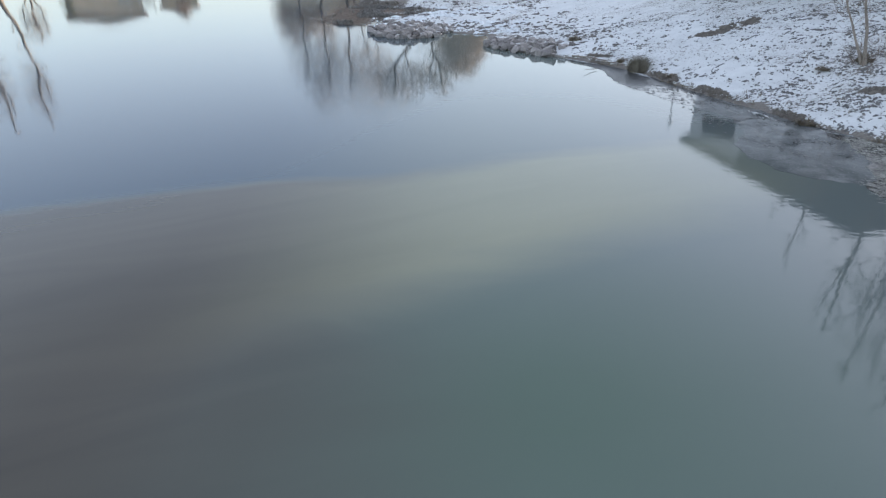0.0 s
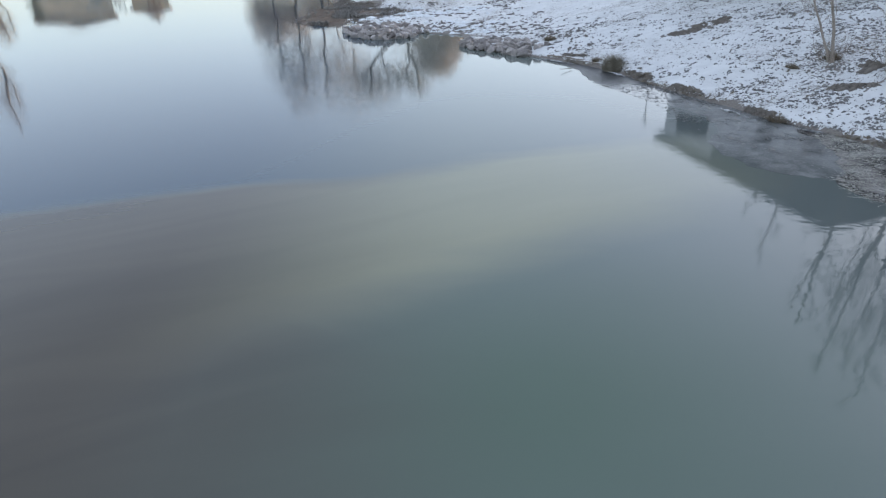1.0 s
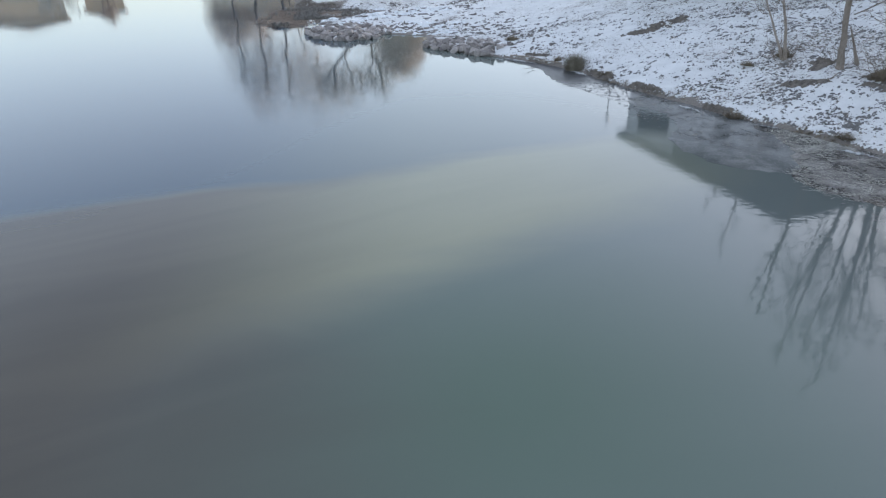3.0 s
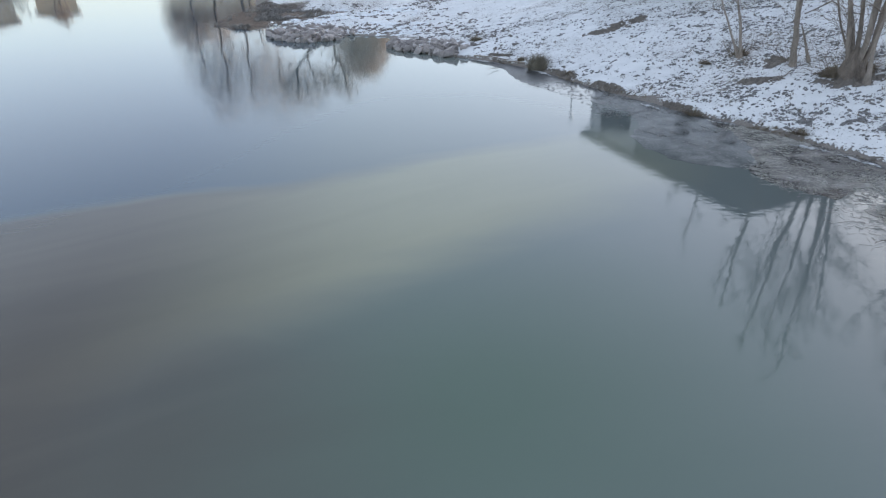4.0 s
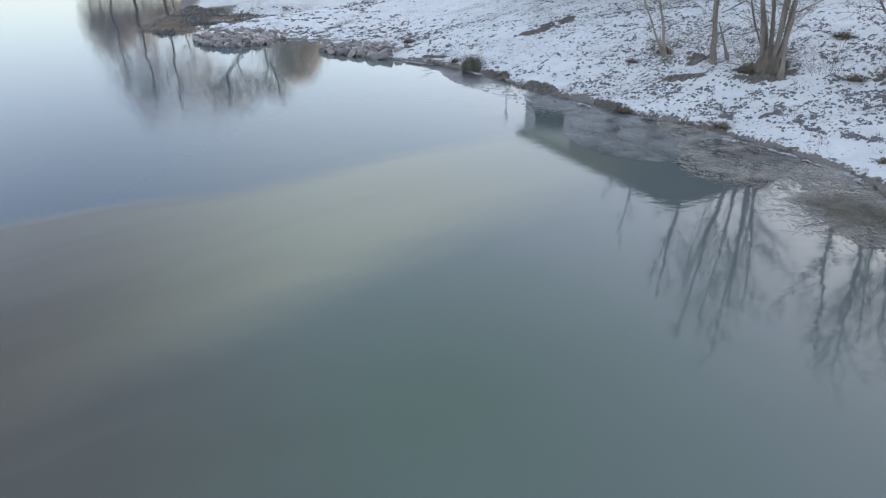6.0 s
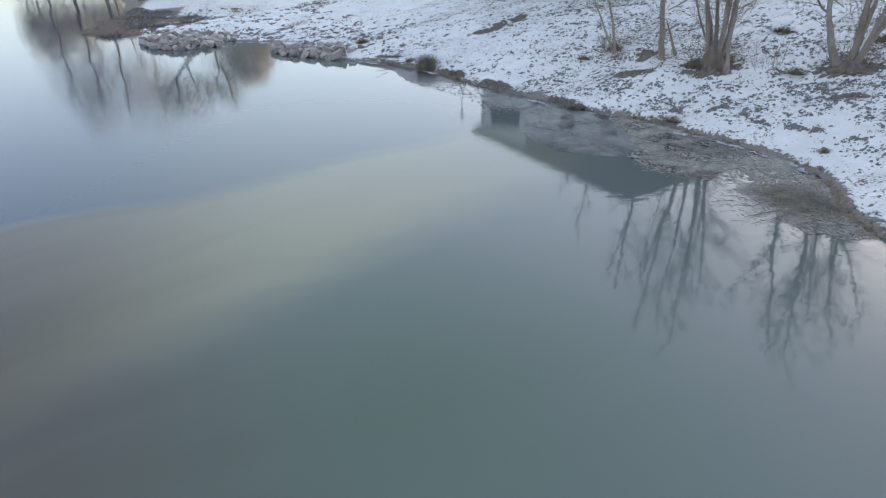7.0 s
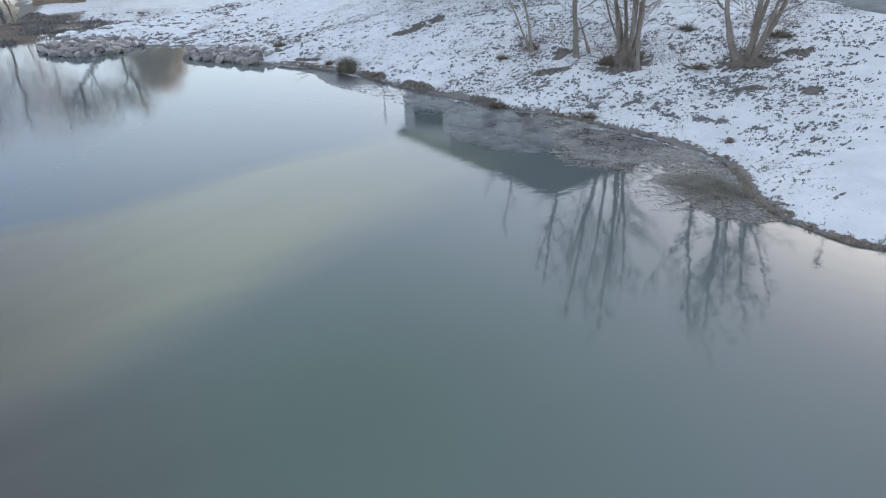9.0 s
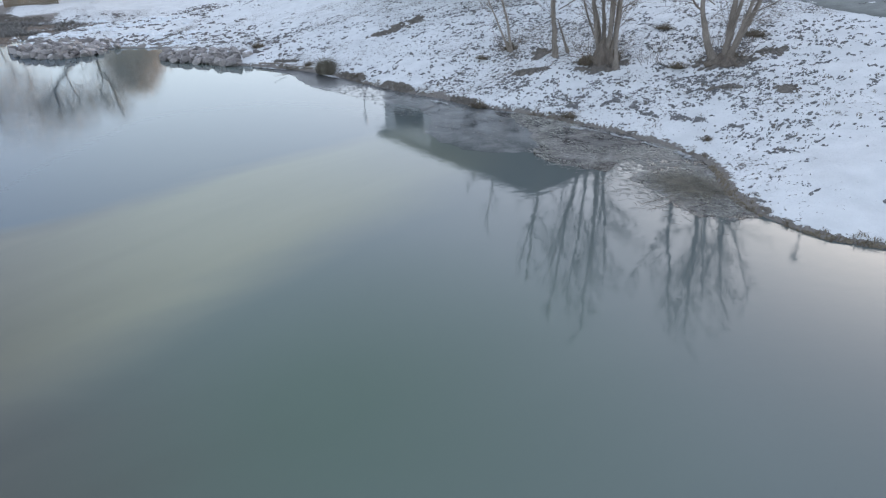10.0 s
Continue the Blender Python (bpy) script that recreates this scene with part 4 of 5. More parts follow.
def litter_keep(x, y, d):
    gathered = sum(q * np.exp(-((x - cx) ** 2 + (y - cy) ** 2) / (2 * r * r)) for cx, cy, r, q in DRIFTS)
    band = np.clip((fbm(x * 0.25, y * 0.25, 31, 3) - 0.38) * 2.0, 0.05, 0.4)
    fine = np.clip((fbm(x * 1.1, y * 1.1, 35, 3) - 0.3) * 4, 0.15, 1.1)
    clean = np.clip((y - 10.0) / 6, 0.14, 1)
    return np.where(d > 0.25, np.minimum(0.42 * band + 0.5 * gathered, 0.9) * fine * clean, 0)


def clumps(x, y, rng, most, spread):
    """Several bits round each spot, strewn a little longer one way than the other."""
    per = 1 + (rng.random_sample(len(x)) ** 2.2 * most).astype(int)
    a, s = rng.uniform(0, 3.14, len(x)), spread * np.sqrt(per / most) * rng.uniform(0.6, 1.3, len(x))
    X, Y, A, S = (np.repeat(q, per) for q in (x, y, a, s))
    u, w = rng.normal(0, 1, len(X)) * S, rng.normal(0, 0.45, len(X)) * S
    X, Y = X + u * np.cos(A) - w * np.sin(A), Y + u * np.sin(A) + w * np.cos(A)
    return X, Y, height(X, Y)


x, y, z, rng = scatter(60000, (10, 44, 8, 62), 7, litter_keep)
x, y, z = clumps(x, y, rng, 8, 0.2)
clods("leaf_litter", x, y, z, rng, 0.022, 0.092, 0.5, leaf_mat, "dark sodden leaf litter lying through the snow", "leaf litter")
x, y, z, rng = scatter(21000, (6, 46, 36, 84), 57, lambda x, y, d: np.where(d > 0.8, np.clip((fbm(x * 0.16, y * 0.16, 131, 3) - 0.36) * 2.4, 0.03, 0.6) * np.clip((fbm(x * 0.9, y * 0.9, 135, 3) - 0.34) * 4, 0.05, 1), 0) * np.clip((x - 3) / 8, 0.06, 1))
x, y, z = clumps(x, y, rng, 4, 0.3)
clods("scattered_litter", x, y, z, rng, 0.035, 0.15, 0.4, leaf_mat, "small dark clumps of leaves and turf in the snow", "leaf litter")
x, y, z, rng = scatter(7000, (10, 44, 9, 60), 8, lambda x, y, d: litter_keep(x, y, d) * 0.35)
blades("grass_wisps", x, y, z, rng, 9, 0.20, 0.012, 0.9, grass_mat, "short withered grass poking through the snow", "grass")
x, y, z, rng = scatter(20000, (4, 24, 2, 55), 9, lambda x, y, d: np.where((d > -0.05) & (d < 0.4), np.clip((fbm(x * 0.7, y * 0.7, 61, 3) - 0.44) * 6, 0, 0.8), 0))
blades("bank_grass", x, y, np.maximum(z, 0.0), rng, 11, 0.17, 0.012, 1.1, grass_mat, "withered grass hanging over the water's edge", "grass")
x, y, z, rng = scatter(9000, (4, 24, 2, 55), 10, lambda x, y, d: np.where((d > -0.1) & (d < 0.35), np.clip((fbm(x * 0.7, y * 0.7, 61, 3) - 0.41) * 4, 0.02, 0.5), 0))
clods("bank_sods", x, y, z, rng, 0.06, 0.24, 0.2, soil_mat, "dark crumbling sods along the water's edge", "soil")
x, y, z, rng = scatter(5200, (10, 24, 2, 15), 12, lambda x, y, d: np.where((d > -0.12) & (d < 0.3), 0.6, 0))
blades("moss_edge", x, y, np.maximum(z, 0.0), rng, 10, 0.05, 0.01, 1.2, grass_mat, "brown-olive turf edging the water", "grass")
x, y, z, rng = scatter(44000, (10, 24, 2, 16), 28, lambda x, y, d: np.where((d > -0.18) & (d < 0.1), 0.9, 0))
clods("turf_lip", x, y, np.maximum(z, 0.0), rng, 0.025, 0.06, 0.3, grass_mat, "brown-olive turf lip above the water", "turf")

x, y, z, rng = scatter(2600, (-7, 9, 62, 84), 18, lambda x, y, d: np.where(d > 0.5, np.clip((fbm(x * 0.3, y * 0.3, 95, 2) - 0.3) * 3, 0, 0.9), 0))
clods("snow_lumps", x, y, z, rng, 0.08, 0.4, 0.35, snow_mat, "snow-covered rubble on the point", "snow")
x, y, z, rng = scatter(12000, (-8, 14, 48, 92), 19, lambda x, y, d: np.where((d > 0.5) & (d < 14), np.clip((fbm(x * 0.35, y * 0.35, 97, 2) - 0.3) * 2.4, 0.04, 0.6), 0))
clods("rubble", x, y, z, rng, 0.04, 0.24, 0.4, stone_mat, "small grey rubble showing through the snow", "stones")

x, y, z, rng = scatter(3600, (-16, -5.5, 86, 100), 22, lambda x, y, d: np.where((d > -0.1) & (d < 2.4), 0.8, 0))
clods("channel_sods", x, y, z, rng, 0.06, 0.3, 0.16, soil_mat, "dark overgrown sods on the bank of the side channel", "soil")
blades("channel_grass", x[::2], y[::2], np.maximum(z[::2], 0.0), rng, 5, 0.22, 0.025, 1.2, soil_mat, "dark withered growth on the bank of the side channel", "grass")

# twigs and reeds lying on the debris mat


def in_mat(x, y, rim=MAT_RIM):
    inside = np.zeros(x.shape, bool)
    for (x0, y0), (x1, y1) in zip(rim, rim[1:] + rim[:1]):
        if y1 != y0:
            inside ^= ((y0 > y) != (y1 > y)) & (x < x0 + (y - y0) / (y1 - y0) * (x1 - x0))
    return inside


def sticks(name, x, y, z, rng, lo, hi, thick, mat, label, category):
    n = len(x)
    a, ln = rng.uniform(0, 6.28, n), lo + (hi - lo) * rng.random_sample(n) ** 2
    tilt = rng.normal(0, 0.06, n)
    way = np.stack([np.cos(a), np.sin(a), tilt], -1) * ln[:, None] / 2
    mid = np.stack([x, y, z], -1)
    side = np.stack([-np.sin(a), np.cos(a), 0 * a], -1) * thick
    up = np.array([[0, 0, thick * 1.3]])
    bend = side * rng.normal(0, 3, n)[:, None]
    rows = []
    for c in (mid - way, mid + bend, mid + way):
        rows += [c - side, c + side, c + up]
    V = np.stack(rows, 1).reshape(-1, 3)
    b0 = (np.arange(n) * 9)[:, None]
    F = np.concatenate([b0 + np.array([[s + i, s + (i + 1) % 3, s + 3 + (i + 1) % 3, s + 3 + i]]) for s in (0, 3) for i in range(3)])
    return stuff(name, V, F, mat, label, category)


rng = np.random.RandomState(14)
x, y = rng.uniform(12, 21, 60000), rng.uniform(11, 32, 60000)
dense_mat = np.clip(0.25 + 0.75 * (x - 13.0) / 5 - 0.02 * (y - 12), 0.12, 1) * np.clip((fbm(x * 0.5, y * 0.5, 71, 3) - 0.25) * 4, 0.1, 1)
ok = in_mat(x + rng.normal(0, 0.14, 60000), y + rng.normal(0, 0.14, 60000)) & (shore_distance(x, y) < 0.1) & (rng.random_sample(60000) < dense_mat * 0.6)
sticks("floating_twigs", x[ok], y[ok], np.full(ok.sum(), 0.018), rng, 0.05, 0.3, 0.0055, wet_twig_mat, "brown twigs and reed stems frozen into the mat", "twigs")
ok2 = in_mat(x, y) & (rng.random_sample(60000) < np.exp(-((x - 17.3) ** 2 + (y - 14.4) ** 2) / 1.7) * 0.8)
sticks("washed_reeds", x[ok2], y[ok2], 0.02 + 0.1 * rng.random_sample(ok2.sum()) * np.exp(-((x[ok2] - 17.3) ** 2 + (y[ok2] - 14.5) ** 2) / 1.2), rng, 0.1, 0.4, 0.004, reed_mat, "olive heap of washed-up reeds in the corner of the mat", "reeds")
rng = np.random.RandomState(34)
x, y = rng.normal(17.6, 0.5, 700), rng.normal(14.8, 0.65, 700)
ok = in_mat(x, y)
blades("reed_heap", x[ok], y[ok], np.full(ok.sum(), 0.02), rng, 4, 0.26, 0.006, 1.4, reed_mat, "olive bent reeds heaped on the corner of the mat", "reeds", 0.7)
# loose strands over the gap of open water in the mat
x, y = rng.normal(17.1, 0.45, 170), rng.normal(17.5, 0.34, 170)
sticks("loose_strands", x, y, np.full(170, 0.012), rng, 0.08, 0.4, 0.005, wet_twig_mat, "dark tangled strands afloat in a gap of the mat", "twigs")
x, y = rng.normal(15.6, 0.5, 420), rng.normal(14.9, 1.3, 420)
sticks("drifting_strands", x, y, np.full(420, 0.012), rng, 0.06, 0.35, 0.004, wet_twig_mat, "thin dark strands afloat beside the mat", "twigs")
rng = np.random.RandomState(24)
x, y = rng.uniform(14, 21, 30000), rng.uniform(11, 29, 30000)
ok = in_mat(x + rng.normal(0, 0.16, 30000), y + rng.normal(0, 0.16, 30000)) & (shore_distance(x, y) < 0.0) & (rng.random_sample(30000) < np.clip((fbm(x * 0.8, y * 0.8, 75, 3) - 0.3) * 2.2, 0.05, 0.8))
sticks("straw_wisps", x[ok], y[ok], 0.015 + 0.02 * rng.random_sample(ok.sum()), rng, 0.08, 0.42, 0.0042, straw_mat, "pale bent straws strewn over the floating mat", "straw")
rng = np.random.RandomState(15)
x, y = rng.uniform(9, 21, 70000), rng.uniform(11, 48.5, 70000)
wet = shore_distance(x, y)
edge = np.exp(-((x - 13.6 - 0.06 * (y - 22)) / 1.3) ** 2) * np.clip((28 - y) / 3, 0, 1) * np.clip((fbm(x * 1.3, y * 1.3, 93, 3) - 0.25) * 4, 0.1, 1.4)
ok = (wet < 0) & (rng.random_sample(70000) < np.where(in_mat(x + rng.normal(0, 0.25, 70000), y + rng.normal(0, 0.25, 70000)), 0.45, np.where((wet > -4.5) & (y > 20) & (x > 12.7), np.clip((fbm(x * 0.6, y * 0.6, 91, 3) - 0.38) * 1.5, 0.015, 0.22) + 0.35 * edge, np.where(in_mat(x, y, ICE_RIM) & (y > 32), 0.12, 0))))
n = int(ok.sum())
lx, ly = x[ok], y[ok]
a = rng.uniform(0, 6.28, n)
s = (0.025 + 0.07 * rng.random_sample(n) ** 2) * np.where(ly > 32, 1.2, 1.0)
cs, sn = np.cos(a) * s, np.sin(a) * s
V = np.stack([np.stack([lx + cs, ly + sn, np.full(n, 0.018)], -1), np.stack([lx - sn * 0.6, ly + cs * 0.6, np.full(n, 0.026)], -1), np.stack([lx - cs, ly - sn, np.full(n, 0.015)], -1), np.stack([lx + sn * 0.6, ly - cs * 0.6, np.full(n, 0.023)], -1)], 1).reshape(-1, 3)
stuff("floating_leaves", V, (np.arange(n) * 4)[:, None] + np.array([[0, 1, 2, 3]]), leaf_mat, "dead leaves afloat beside the bank", "leaves")


# ---- single tussocks, mounds, fallen wood ----
def tussock(place, h, r, label, seed, mat=grass_mat, loose=1.0):
    rng = np.random.RandomState(seed)
    x, y = place
    z = max(ground_at(x, y), 0.0)
    ob = placed("tussock", (x, y, z), label, "grass tussock")
    n = int(420 + 900 * h * r)
    a, q = rng.uniform(0, 6.28, n), r * np.sqrt(rng.random_sample(n))
    bx, by = q * np.cos(a), q * np.sin(a)
    ln = h * (0.25 + 0.95 * rng.random_sample(n) ** (1.6 * loose)) * (1.15 - 0.6 * loose * q / r)
    ox, oy = bx * 0.5 + rng.normal(0, 0.28, n) * h * loose, by * 0.5 + rng.normal(0, 0.28, n) * h * loose
    w = 0.014
    V, F = [], []
    for i in range(n):
        b0 = len(V)
        for f, k in ((0, 0), (0.6, 0.4), (1, 1)):
            c = Vector((bx[i] + ox[i] * k, by[i] + oy[i] * k, -0.05 + ln[i] * f * (1 - 0.25 * k)))
            s = Vector((-math.sin(a[i]), math.cos(a[i]), 0)) * w * (1.1 - f)
            V += [c - s, c + s]
        F += [(b0, b0 + 1, b0 + 3, b0 + 2), (b0 + 2, b0 + 3, b0 + 5, b0 + 4)]
    tagged(part("grass", mesh_of("grass", V, F, mat, False), ob), kind="stuff")
    bm = bmesh.new()
    bmesh.ops.create_icosphere(bm, subdivisions=2, radius=1.0)
    for vert in bm.verts:
        k = 0.8 + 0.4 * noise.noise(vert.co * 2 + Vector((seed, 0, 0)))
        vert.co = Vector((vert.co.x * r * 0.8 * k, vert.co.y * r * 0.8 * k, max(vert.co.z, -0.3) * h * 0.2 * k))
    me = bpy.data.meshes.new("root_clump")
    bm.to_mesh(me)
    bm.free()
    me.materials.append(soil_mat)
    part("root_clump", me, ob)
    return ob


def mound(place, rx, ry, h, turn, label, seed, mat=soil_mat):
    """A patch of bare crumbly soil: lumps crowded towards its middle."""
    rng = np.random.RandomState(seed + 200)
    n = int(rx * ry * 190)
    u, w = rng.normal(0, 0.5, n) * rx, rng.normal(0, 0.5, n) * ry
    c, s = math.cos(radians(turn)), math.sin(radians(turn))
    x, y = place[0] + u * c - w * s, place[1] + u * s + w * c
    z = height(x, y) + h * 0.5 * np.exp(-(u / rx) ** 2 - (w / ry) ** 2) * rng.random_sample(n)
    return clods("soil_patch", x, y, z, rng, 0.06, 0.28, 0.35, mat, label, "soil")


def fallen_branch(a, b_, r, label, seed, mat=bark_mat, lift=0.05):
    rng = random.Random(seed)
    pts = []
    for k in range(9):
        f = k / 8
        x, y = a[0] + (b_[0] - a[0]) * f + rng.gauss(0, 0.04), a[1] + (b_[1] - a[1]) * f + rng.gauss(0, 0.04)
        pts.append(Vector((x, y, max(ground_at(x, y), 0.02) + lift * (0.5 + f))))
    V, F = [], []
    o = pts[0].copy()
    tube(V, F, [q - o for q in pts], [r * (1 - 0.6 * k / 8) for k in range(9)], 6)
    sprout(V, F, rng, [q - o for q in pts], r, 3, 0.0, 0.0, 6, (pts[-1] - o).length * 0.18, 0.3)
    ob = tagged(new("fallen_branch", mesh_of("fallen_branch", V, F, mat)), label, "branch")
    ob.location = o
    return ob


def sod(a, b_, h, label, seed):
    """A broken turf edge standing up along the water."""
    rng = np.random.RandomState(seed + 300)
    n = int(120 * math.hypot(b_[0] - a[0], b_[1] - a[1]))
    f = rng.random_sample(n)
    x, y = a[0] + (b_[0] - a[0]) * f + rng.normal(0, 0.13, n), a[1] + (b_[1] - a[1]) * f + rng.normal(0, 0.13, n)
    z = np.maximum(height(x, y), 0.0) + h * rng.random_sample(n) * np.sin(np.pi * np.clip(f, 0.08, 0.92))
    return clods("turf_edge", x, y, z, rng, 0.03, 0.12, 0.5, soil_mat, label, "turf")


def brush(x, y, z, rng, long_, label):
    return blades("brushwood_tangle", x, y, z, rng, 7, long_, 0.025, 0.7, wet_twig_mat, label, "brushwood")


tussock((13.2, 42.6), 1.25, 0.72, "olive-brown bushy grass tussock at the water's edge", 1, reed_mat, loose=0.55)
sod((13.7, 41.0), (14.35, 38.6), 0.08, "brown broken turf edge above the water", 1)
sod((14.9, 36.5), (15.6, 34.3), 0.06, "brown broken turf edge above the water", 2)
sod((12.3, 46.3), (11.0, 47.6), 0.1, "brown broken turf edge beside the driftwood", 3)
sod((16.6, 31.0), (17.2, 29.2), 0.06, "brown broken turf edge above the debris", 4)
tussock((17.2, 28.9), 0.4, 0.45, "straw-coloured tussock overhanging the water", 2)
tussock((21.6, 17.6), 0.22, 0.22, "small brown tussock in the snow", 3)
tussock((19.6, 24.2), 0.3, 0.4, "dark tussock near the water's edge", 4)
tussock((27.3, 30.8), 0.55, 0.7, "withered brown tussock behind the stems", 5)
tussock((26.9, 24.7), 0.4, 0.5, "olive tussock on the snowy bank", 6)
tussock((33.0, 25.0), 0.6, 0.7, "straw-brown tussock high on the bank", 7)
tussock((31.2, 30.1), 0.45, 0.55, "rusty brown tussock high on the bank", 8)
tussock((12.6, 44.8), 0.4, 0.3, "ragged sod tussock at the water's edge", 9)
tussock((14.4, 39.4), 0.3, 0.4, "brown sod tussock at the water's edge", 10)
tussock((11.0, 53.2), 0.6, 0.5, "dark brown tussock above the riprap", 11)
tussock((24.3, 28.9), 0.8, 0.5, "dark brush of shoots at the foot of the clustered stems", 12)
tussock((25.8, 28.6), 0.8, 0.55, "dark brush of shoots behind the clustered stems", 13)
tussock((22.8, 34.6), 0.7, 0.35, "dry shoots at the foot of the forked young tree", 14)
tussock((21.0, 35.0), 0.3, 0.4, "olive-brown tussock on the snowy slope", 15)
tussock((29.6, 23.4), 0.45, 0.5, "straw-brown shoots at the foot of the spreading stems", 16)
# thin leafless shoots round the feet of the bank trees
def shoots(place, n, h, wide, label, seed):
    rng = random.Random(seed)
    x, y = place
    ob = placed("root_shoots", (x, y, ground_at(x, y)), label, "shoots")
    V, F = [], []
    for _ in range(n):
        a, q = rng.uniform(0, 6.283), wide * rng.random() ** 0.5
        way = (math.cos(a) * rng.uniform(0.2, 1.2), math.sin(a) * rng.uniform(0.2, 1.2), 1)
        foot = (q * math.cos(a), q * math.sin(a), ground_at(x + q * math.cos(a), y + q * math.sin(a)) - ground_at(x, y) - 0.05)
        pts = line(rng, foot, way, h * rng.uniform(0.4, 1.2), 6, 0.14, 0.02)
        tube(V, F, pts, [0.011 - 0.0012 * k for k in range(7)], 3)
        sprout(V, F, rng, pts, 0.01, 3, 0.02, 0.0, 4, h * 0.4, 0.2, 0.004)
    tagged(part("stem", mesh_of("stem", V, F, twig_mat, False), ob), kind="stuff")
    return ob


shoots((24.7, 28.4), 38, 2.2, 0.95, "thin bare shoots round the clustered stems", 1)
shoots((28.7, 23.3), 34, 2.2, 0.9, "thin bare shoots round the spreading stems", 2)
shoots((22.7, 34.4), 20, 1.6, 0.5, "thin bare shoots beside the forked young tree", 3)
shoots((24.1, 31.6), 14, 1.5, 0.6, "thin bare shoots beside the slim tree", 4)
shoots((26.6, 26.2), 16, 1.8, 0.8, "thin bare shoots in the snow between the trees", 5)
shoots((30.5, 25.3), 16, 1.8, 0.9, "thin bare shoots in the snow behind the trees", 6)
mound((22.3, 47.6), 1.1, 0.5, 0.42, 40, "dark bare soil mound in the snow", 1)
mound((20.5, 47.3), 1.3, 0.4, 0.3, 25, "dark bare soil ridge in the snow", 2)
mound((18.8, 46.8), 1.0, 0.3, 0.2, 20, "dark bare soil ridge in the snow", 3)
mound((21.3, 30.4), 0.85, 0.5, 0.3, -30, "reddish-brown bare soil mound below the trees", 4)
mound((23.6, 32.4), 0.6, 0.5, 0.3, -20, "brown soil mound beside the slim tree", 5)
mound((24.9, 28.2), 1.2, 0.9, 0.35, -40, "brown leafy soil round the clustered stems", 6)
mound((24.2, 27.7), 1.0, 0.7, 0.3, -40, "brown soil heaped against the clustered stems", 11)
mound((28.8, 23.3), 1.3, 0.8, 0.3, -50, "brown leafy soil round the spreading stems", 7)
mound((27.2, 18.3), 0.55, 0.35, 0.22, -50, "dark soil clod in the snow", 8)
mound((31.0, 22.3), 0.8, 0.45, 0.25, -50, "brown soil mound high on the bank", 9)
mound((26.2, 20.7), 0.6, 0.3, 0.14, -60, "brown leafy soil patch in the snow", 10)
fallen_branch((21.8, 29.9), (23.2, 30.4), 0.05, "dark fallen branch on the snow", 1)
# a line of leaves washed up along the foot of the bank
wash = [(20.3, 25.4), (20.6, 24.3), (22.2, 23.9), (22.0, 21.4), (22.75, 19.7), (23.1, 17.7)]
rng = np.random.RandomState(44)
f = rng.uniform(0, len(wash) - 1.001, 800)
i = f.astype(int)
wx, wy = np.array(wash).T
x = wx[i] + (wx[i + 1] - wx[i]) * (f - i) + rng.normal(0, 0.13, 800)
y = wy[i] + (wy[i + 1] - wy[i]) * (f - i) + rng.normal(0, 0.13, 800)
ok = fbm(x * 1.2, y * 1.2, 52, 2) > 0.36
clods("wash_line", x[ok], y[ok], height(x[ok], y[ok]), rng, 0.03, 0.1, 0.5, leaf_mat, "dark line of leaves washed up along the foot of the bank", "leaf litter")
fallen_branch((16.3, 14.3), (14.7, 14.2), 0.014, "dark forked branch reaching from the mat into the water", 7, root_mat, 0.02)
fallen_branch((15.9, 13.9), (14.7, 13.7), 0.01, "thin dark branch afloat beside the mat", 8, root_mat, 0.02)
fallen_branch((12.6, 44.0), (10.9, 46.5), 0.05, "pale driftwood branch at the water's edge", 4, pale_bark_mat, 0.1)
fallen_branch((9.9, 48.2), (11.9, 45.4), 0.06, "thin driftwood pole along the water's edge", 5, pale_bark_mat, 0.05)
fallen_branch((10.6, 43.6), (9.6, 42.6), 0.018, "thin dead branch poking out of the water", 6, twig_mat, 0.12)

# brushwood flat afloat off the point; over the channel, stand-in for the bank's reflection
SPIT_RIM = [(-7.6, 73.0), (-9.4, 72.0), (-11.0, 73.0), (-12.2, 74.6), (-13.6, 76.6), (-13.0, 79.0), (-14.0, 82.4), (-12.6, 85.6), (-13.2, 89.0), (-12.2, 92.6), (-9.0, 92.4), (-6.6, 90.8), (-2.5, 90.4), (1.2, 88.2), (-1.4, 83.2), (-6.2, 79.0)]
sheet("debris_mat", SPIT_RIM, 0.022, 0.04, root_mat, "floating brown brushwood and leaves off the stony point, over the channel a stand-in for dark reflection", 16, 1.6)
rng = np.random.RandomState(17)
x, y = rng.uniform(-16, 1, 9000), rng.uniform(71, 93, 9000)
ok = (rng.random_sample(9000) < np.clip((fbm(x * 0.4, y * 0.4, 81, 2) - 0.2) * 3, 0, 1)) & in_mat(x + rng.normal(0, 0.7, 9000), y + rng.normal(0, 0.9, 9000), SPIT_RIM)
sticks("floating_brushwood", x[ok], y[ok], np.full(ok.sum(), 0.05), rng, 0.3, 1.6, 0.02, twig_mat, "brown brushwood floating off the point", "twigs")
rng = np.random.RandomState(27)
x, y = rng.uniform(-14.5, 0, 9000), rng.uniform(72, 93, 9000)
ok = (rng.random_sample(9000) < np.clip((fbm(x * 0.35, y * 0.35, 83, 2) - 0.3) * 4, 0, 1) * np.exp(-((x + 8.0) / 4.5) ** 2)) & in_mat(x, y, SPIT_RIM)
brush(x[ok], y[ok], np.maximum(height(x[ok], y[ok]), 0.03), rng, 0.5, "dark tangle of dead brushwood beside the stony point")
x, y = rng.uniform(-13.5, 1, 5200), rng.uniform(72, 92, 5200)
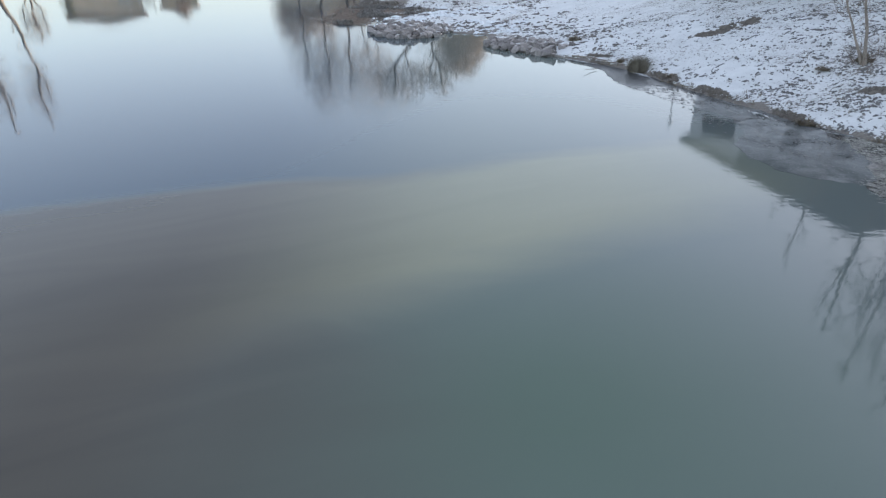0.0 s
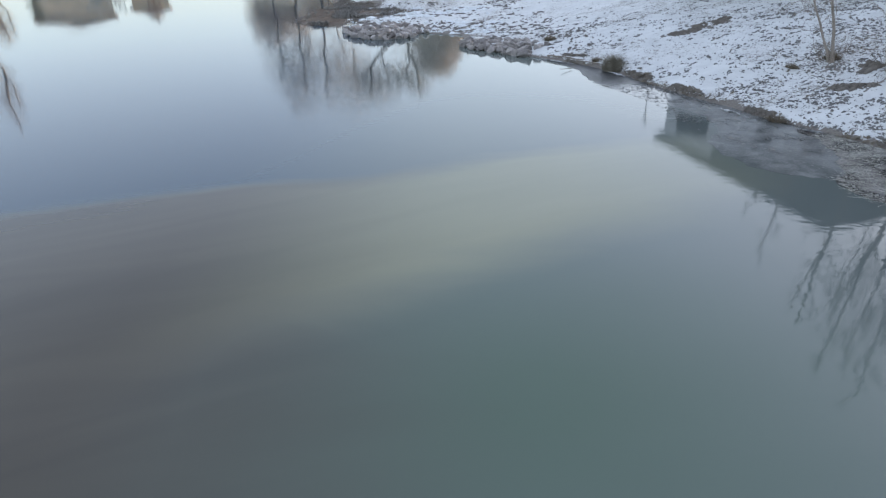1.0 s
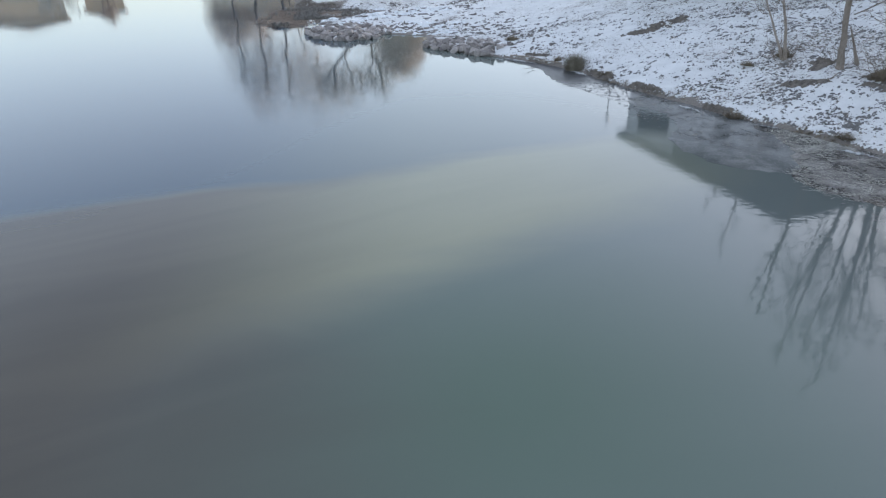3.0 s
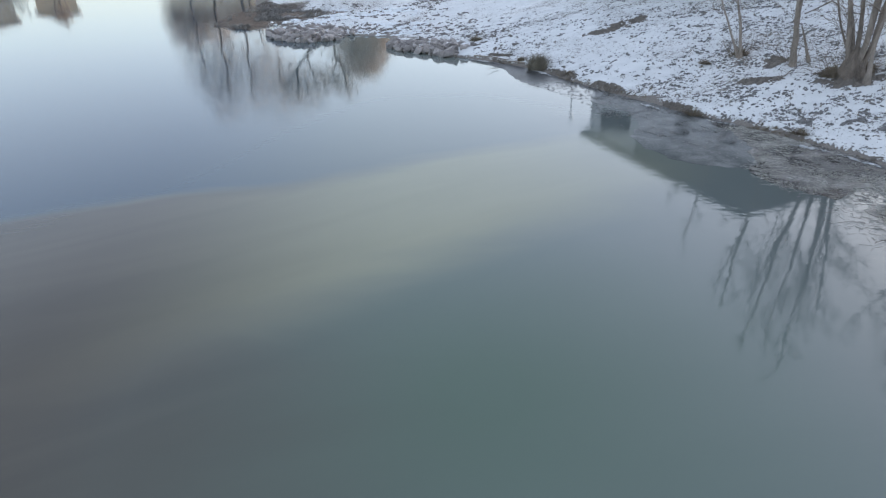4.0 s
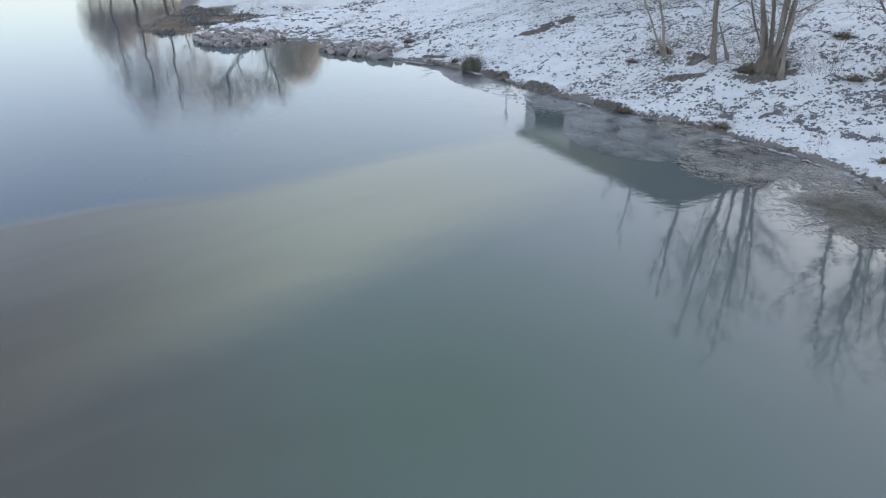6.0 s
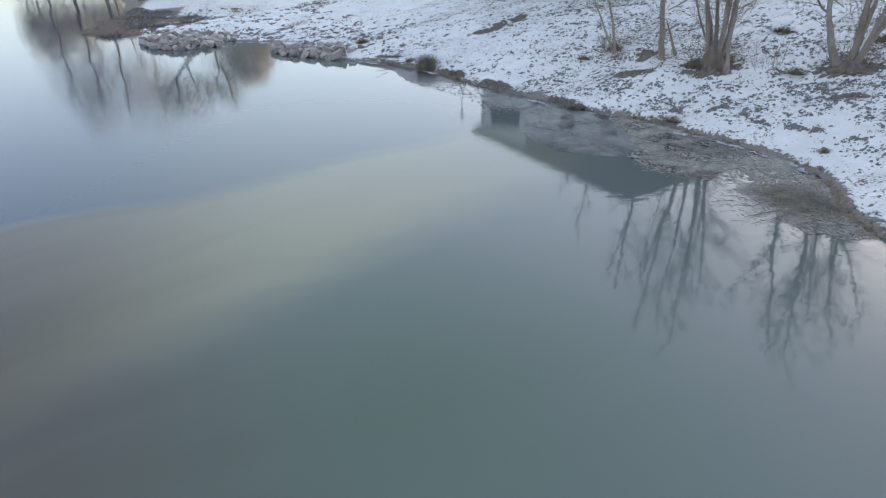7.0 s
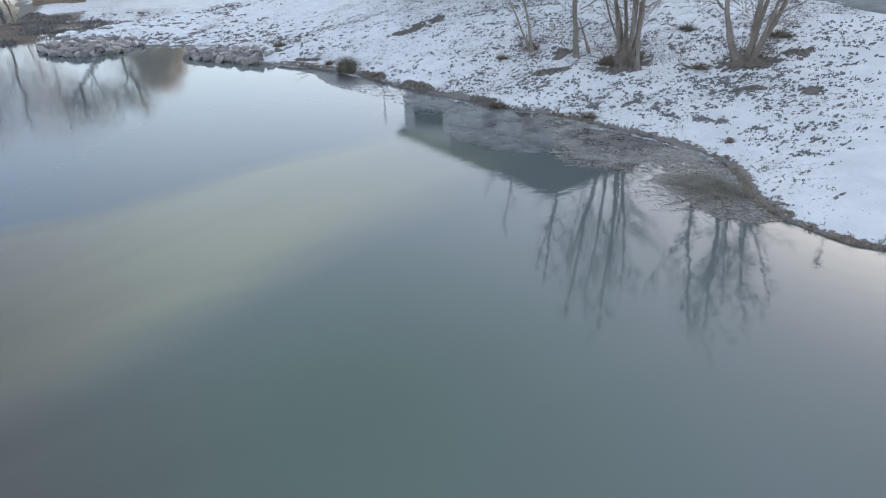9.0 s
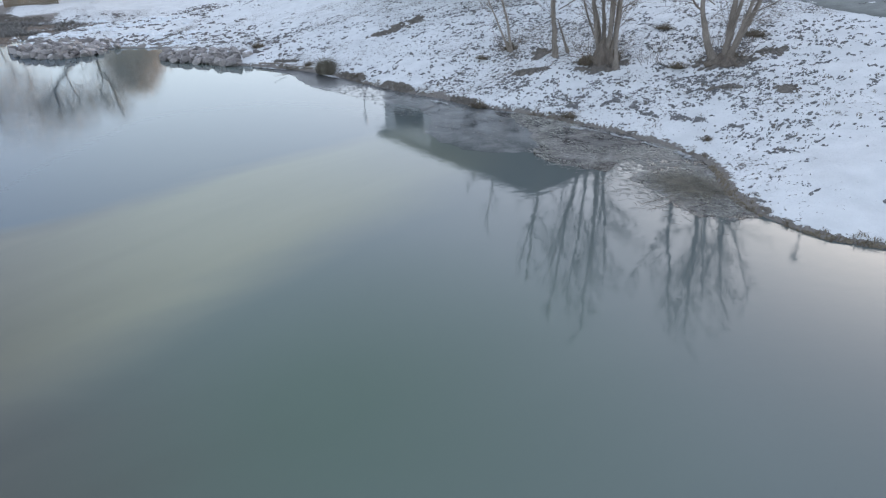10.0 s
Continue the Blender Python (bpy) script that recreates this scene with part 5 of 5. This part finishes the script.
ok = in_mat(x, y, SPIT_RIM) & (fbm(x * 0.5, y * 0.5, 85, 3) > 0.42)
clods("spit_sods", x[ok], y[ok], np.maximum(height(x[ok], y[ok]), 0.03), rng, 0.06, 0.3, 0.3, leaf_mat, "dark clumps of turf and leaves in the floating brushwood", "turf")
ok = in_mat(x, y, SPIT_RIM) & (fbm(x * 0.4, y * 0.4, 87, 3) > 0.52) & (x > -8)
clods("spit_snow", x[ok], y[ok], np.maximum(height(x[ok], y[ok]), 0.03), rng, 0.12, 0.5, 0.3, snow_mat, "snow lying on the brushwood beside the point", "snow")


# ---- wooden fence behind the side channel ----
def plank_fence(a, b_, h, label):
    n = int(math.hypot(b_[0] - a[0], b_[1] - a[1]) / 0.3)
    ob = placed("plank_fence", (*a, 0), label, "fence")
    plank = box_mesh("plank", (-0.13, -0.02, -0.2), (0.13, 0.02, h), wood_mat)
    turn = math.degrees(math.atan2(b_[1] - a[1], b_[0] - a[0]))
    for k in range(n):
        x, y = a[0] + (b_[0] - a[0]) * k / n, a[1] + (b_[1] - a[1]) * k / n
        part("plank", plank, ob, at=pose(x - a[0], y - a[1], ground_at(x, y), 0, 0, turn))
    rail = box_mesh("rail", (0, 0.025, 0), (math.hypot(b_[0] - a[0], b_[1] - a[1]), 0.09, 0.1), wood_mat)
    for f in (0.3, 0.8):
        part("rail", rail, ob, at=pose(0, 0, ground_at(*a) + h * f, 0, 0, turn))
    return ob


plank_fence((-11.0, 112.5), (-4.0, 108.0), 1.1, "weathered brown plank fence behind the side channel")


# white ridges of pushed-up ice between the mat and the bank
for k, (a, b_) in enumerate((((18.5, 23.3), (19.4, 22.0)), ((19.5, 21.7), (19.85, 19.9)), ((19.85, 19.6), (19.98, 18.5)), ((20.15, 17.95), (19.95, 16.8)), ((20.05, 17.8), (19.8, 16.7)), ((17.35, 27.45), (18.05, 26.7)), ((15.6, 31.6), (16.0, 30.2)), ((12.6, 43.0), (13.4, 40.2)), ((9.2, 48.3), (11.2, 45.4)))):
    V, F = [], []
    rr = random.Random(60 + k)
    n = 22
    pts = [Vector((a[0] + (b_[0] - a[0]) * i / n + rr.gauss(0, 0.05), a[1] + (b_[1] - a[1]) * i / n + rr.gauss(0, 0.05), 0.045)) for i in range(n + 1)]
    o = pts[0].copy()
    tube(V, F, [q - o for q in pts], [0.02 + 0.19 * rr.random() ** 2 * math.sin(math.pi * (i + 0.3) / (n + 0.6)) for i in range(n + 1)], 7)
    V = [Vector((q.x + 0.06 * noise.noise(q * 5), q.y + 0.06 * noise.noise(q * 5 + Vector((7, 0, 0))), q.z * 0.3)) for q in V]
    ob = tagged(new("ice_ridge", mesh_of("ice_ridge", V, F, ridge_mat)), "thin white ridge of snowy ice along the water's edge", "ice", "ice ridges")
    ob.location = o
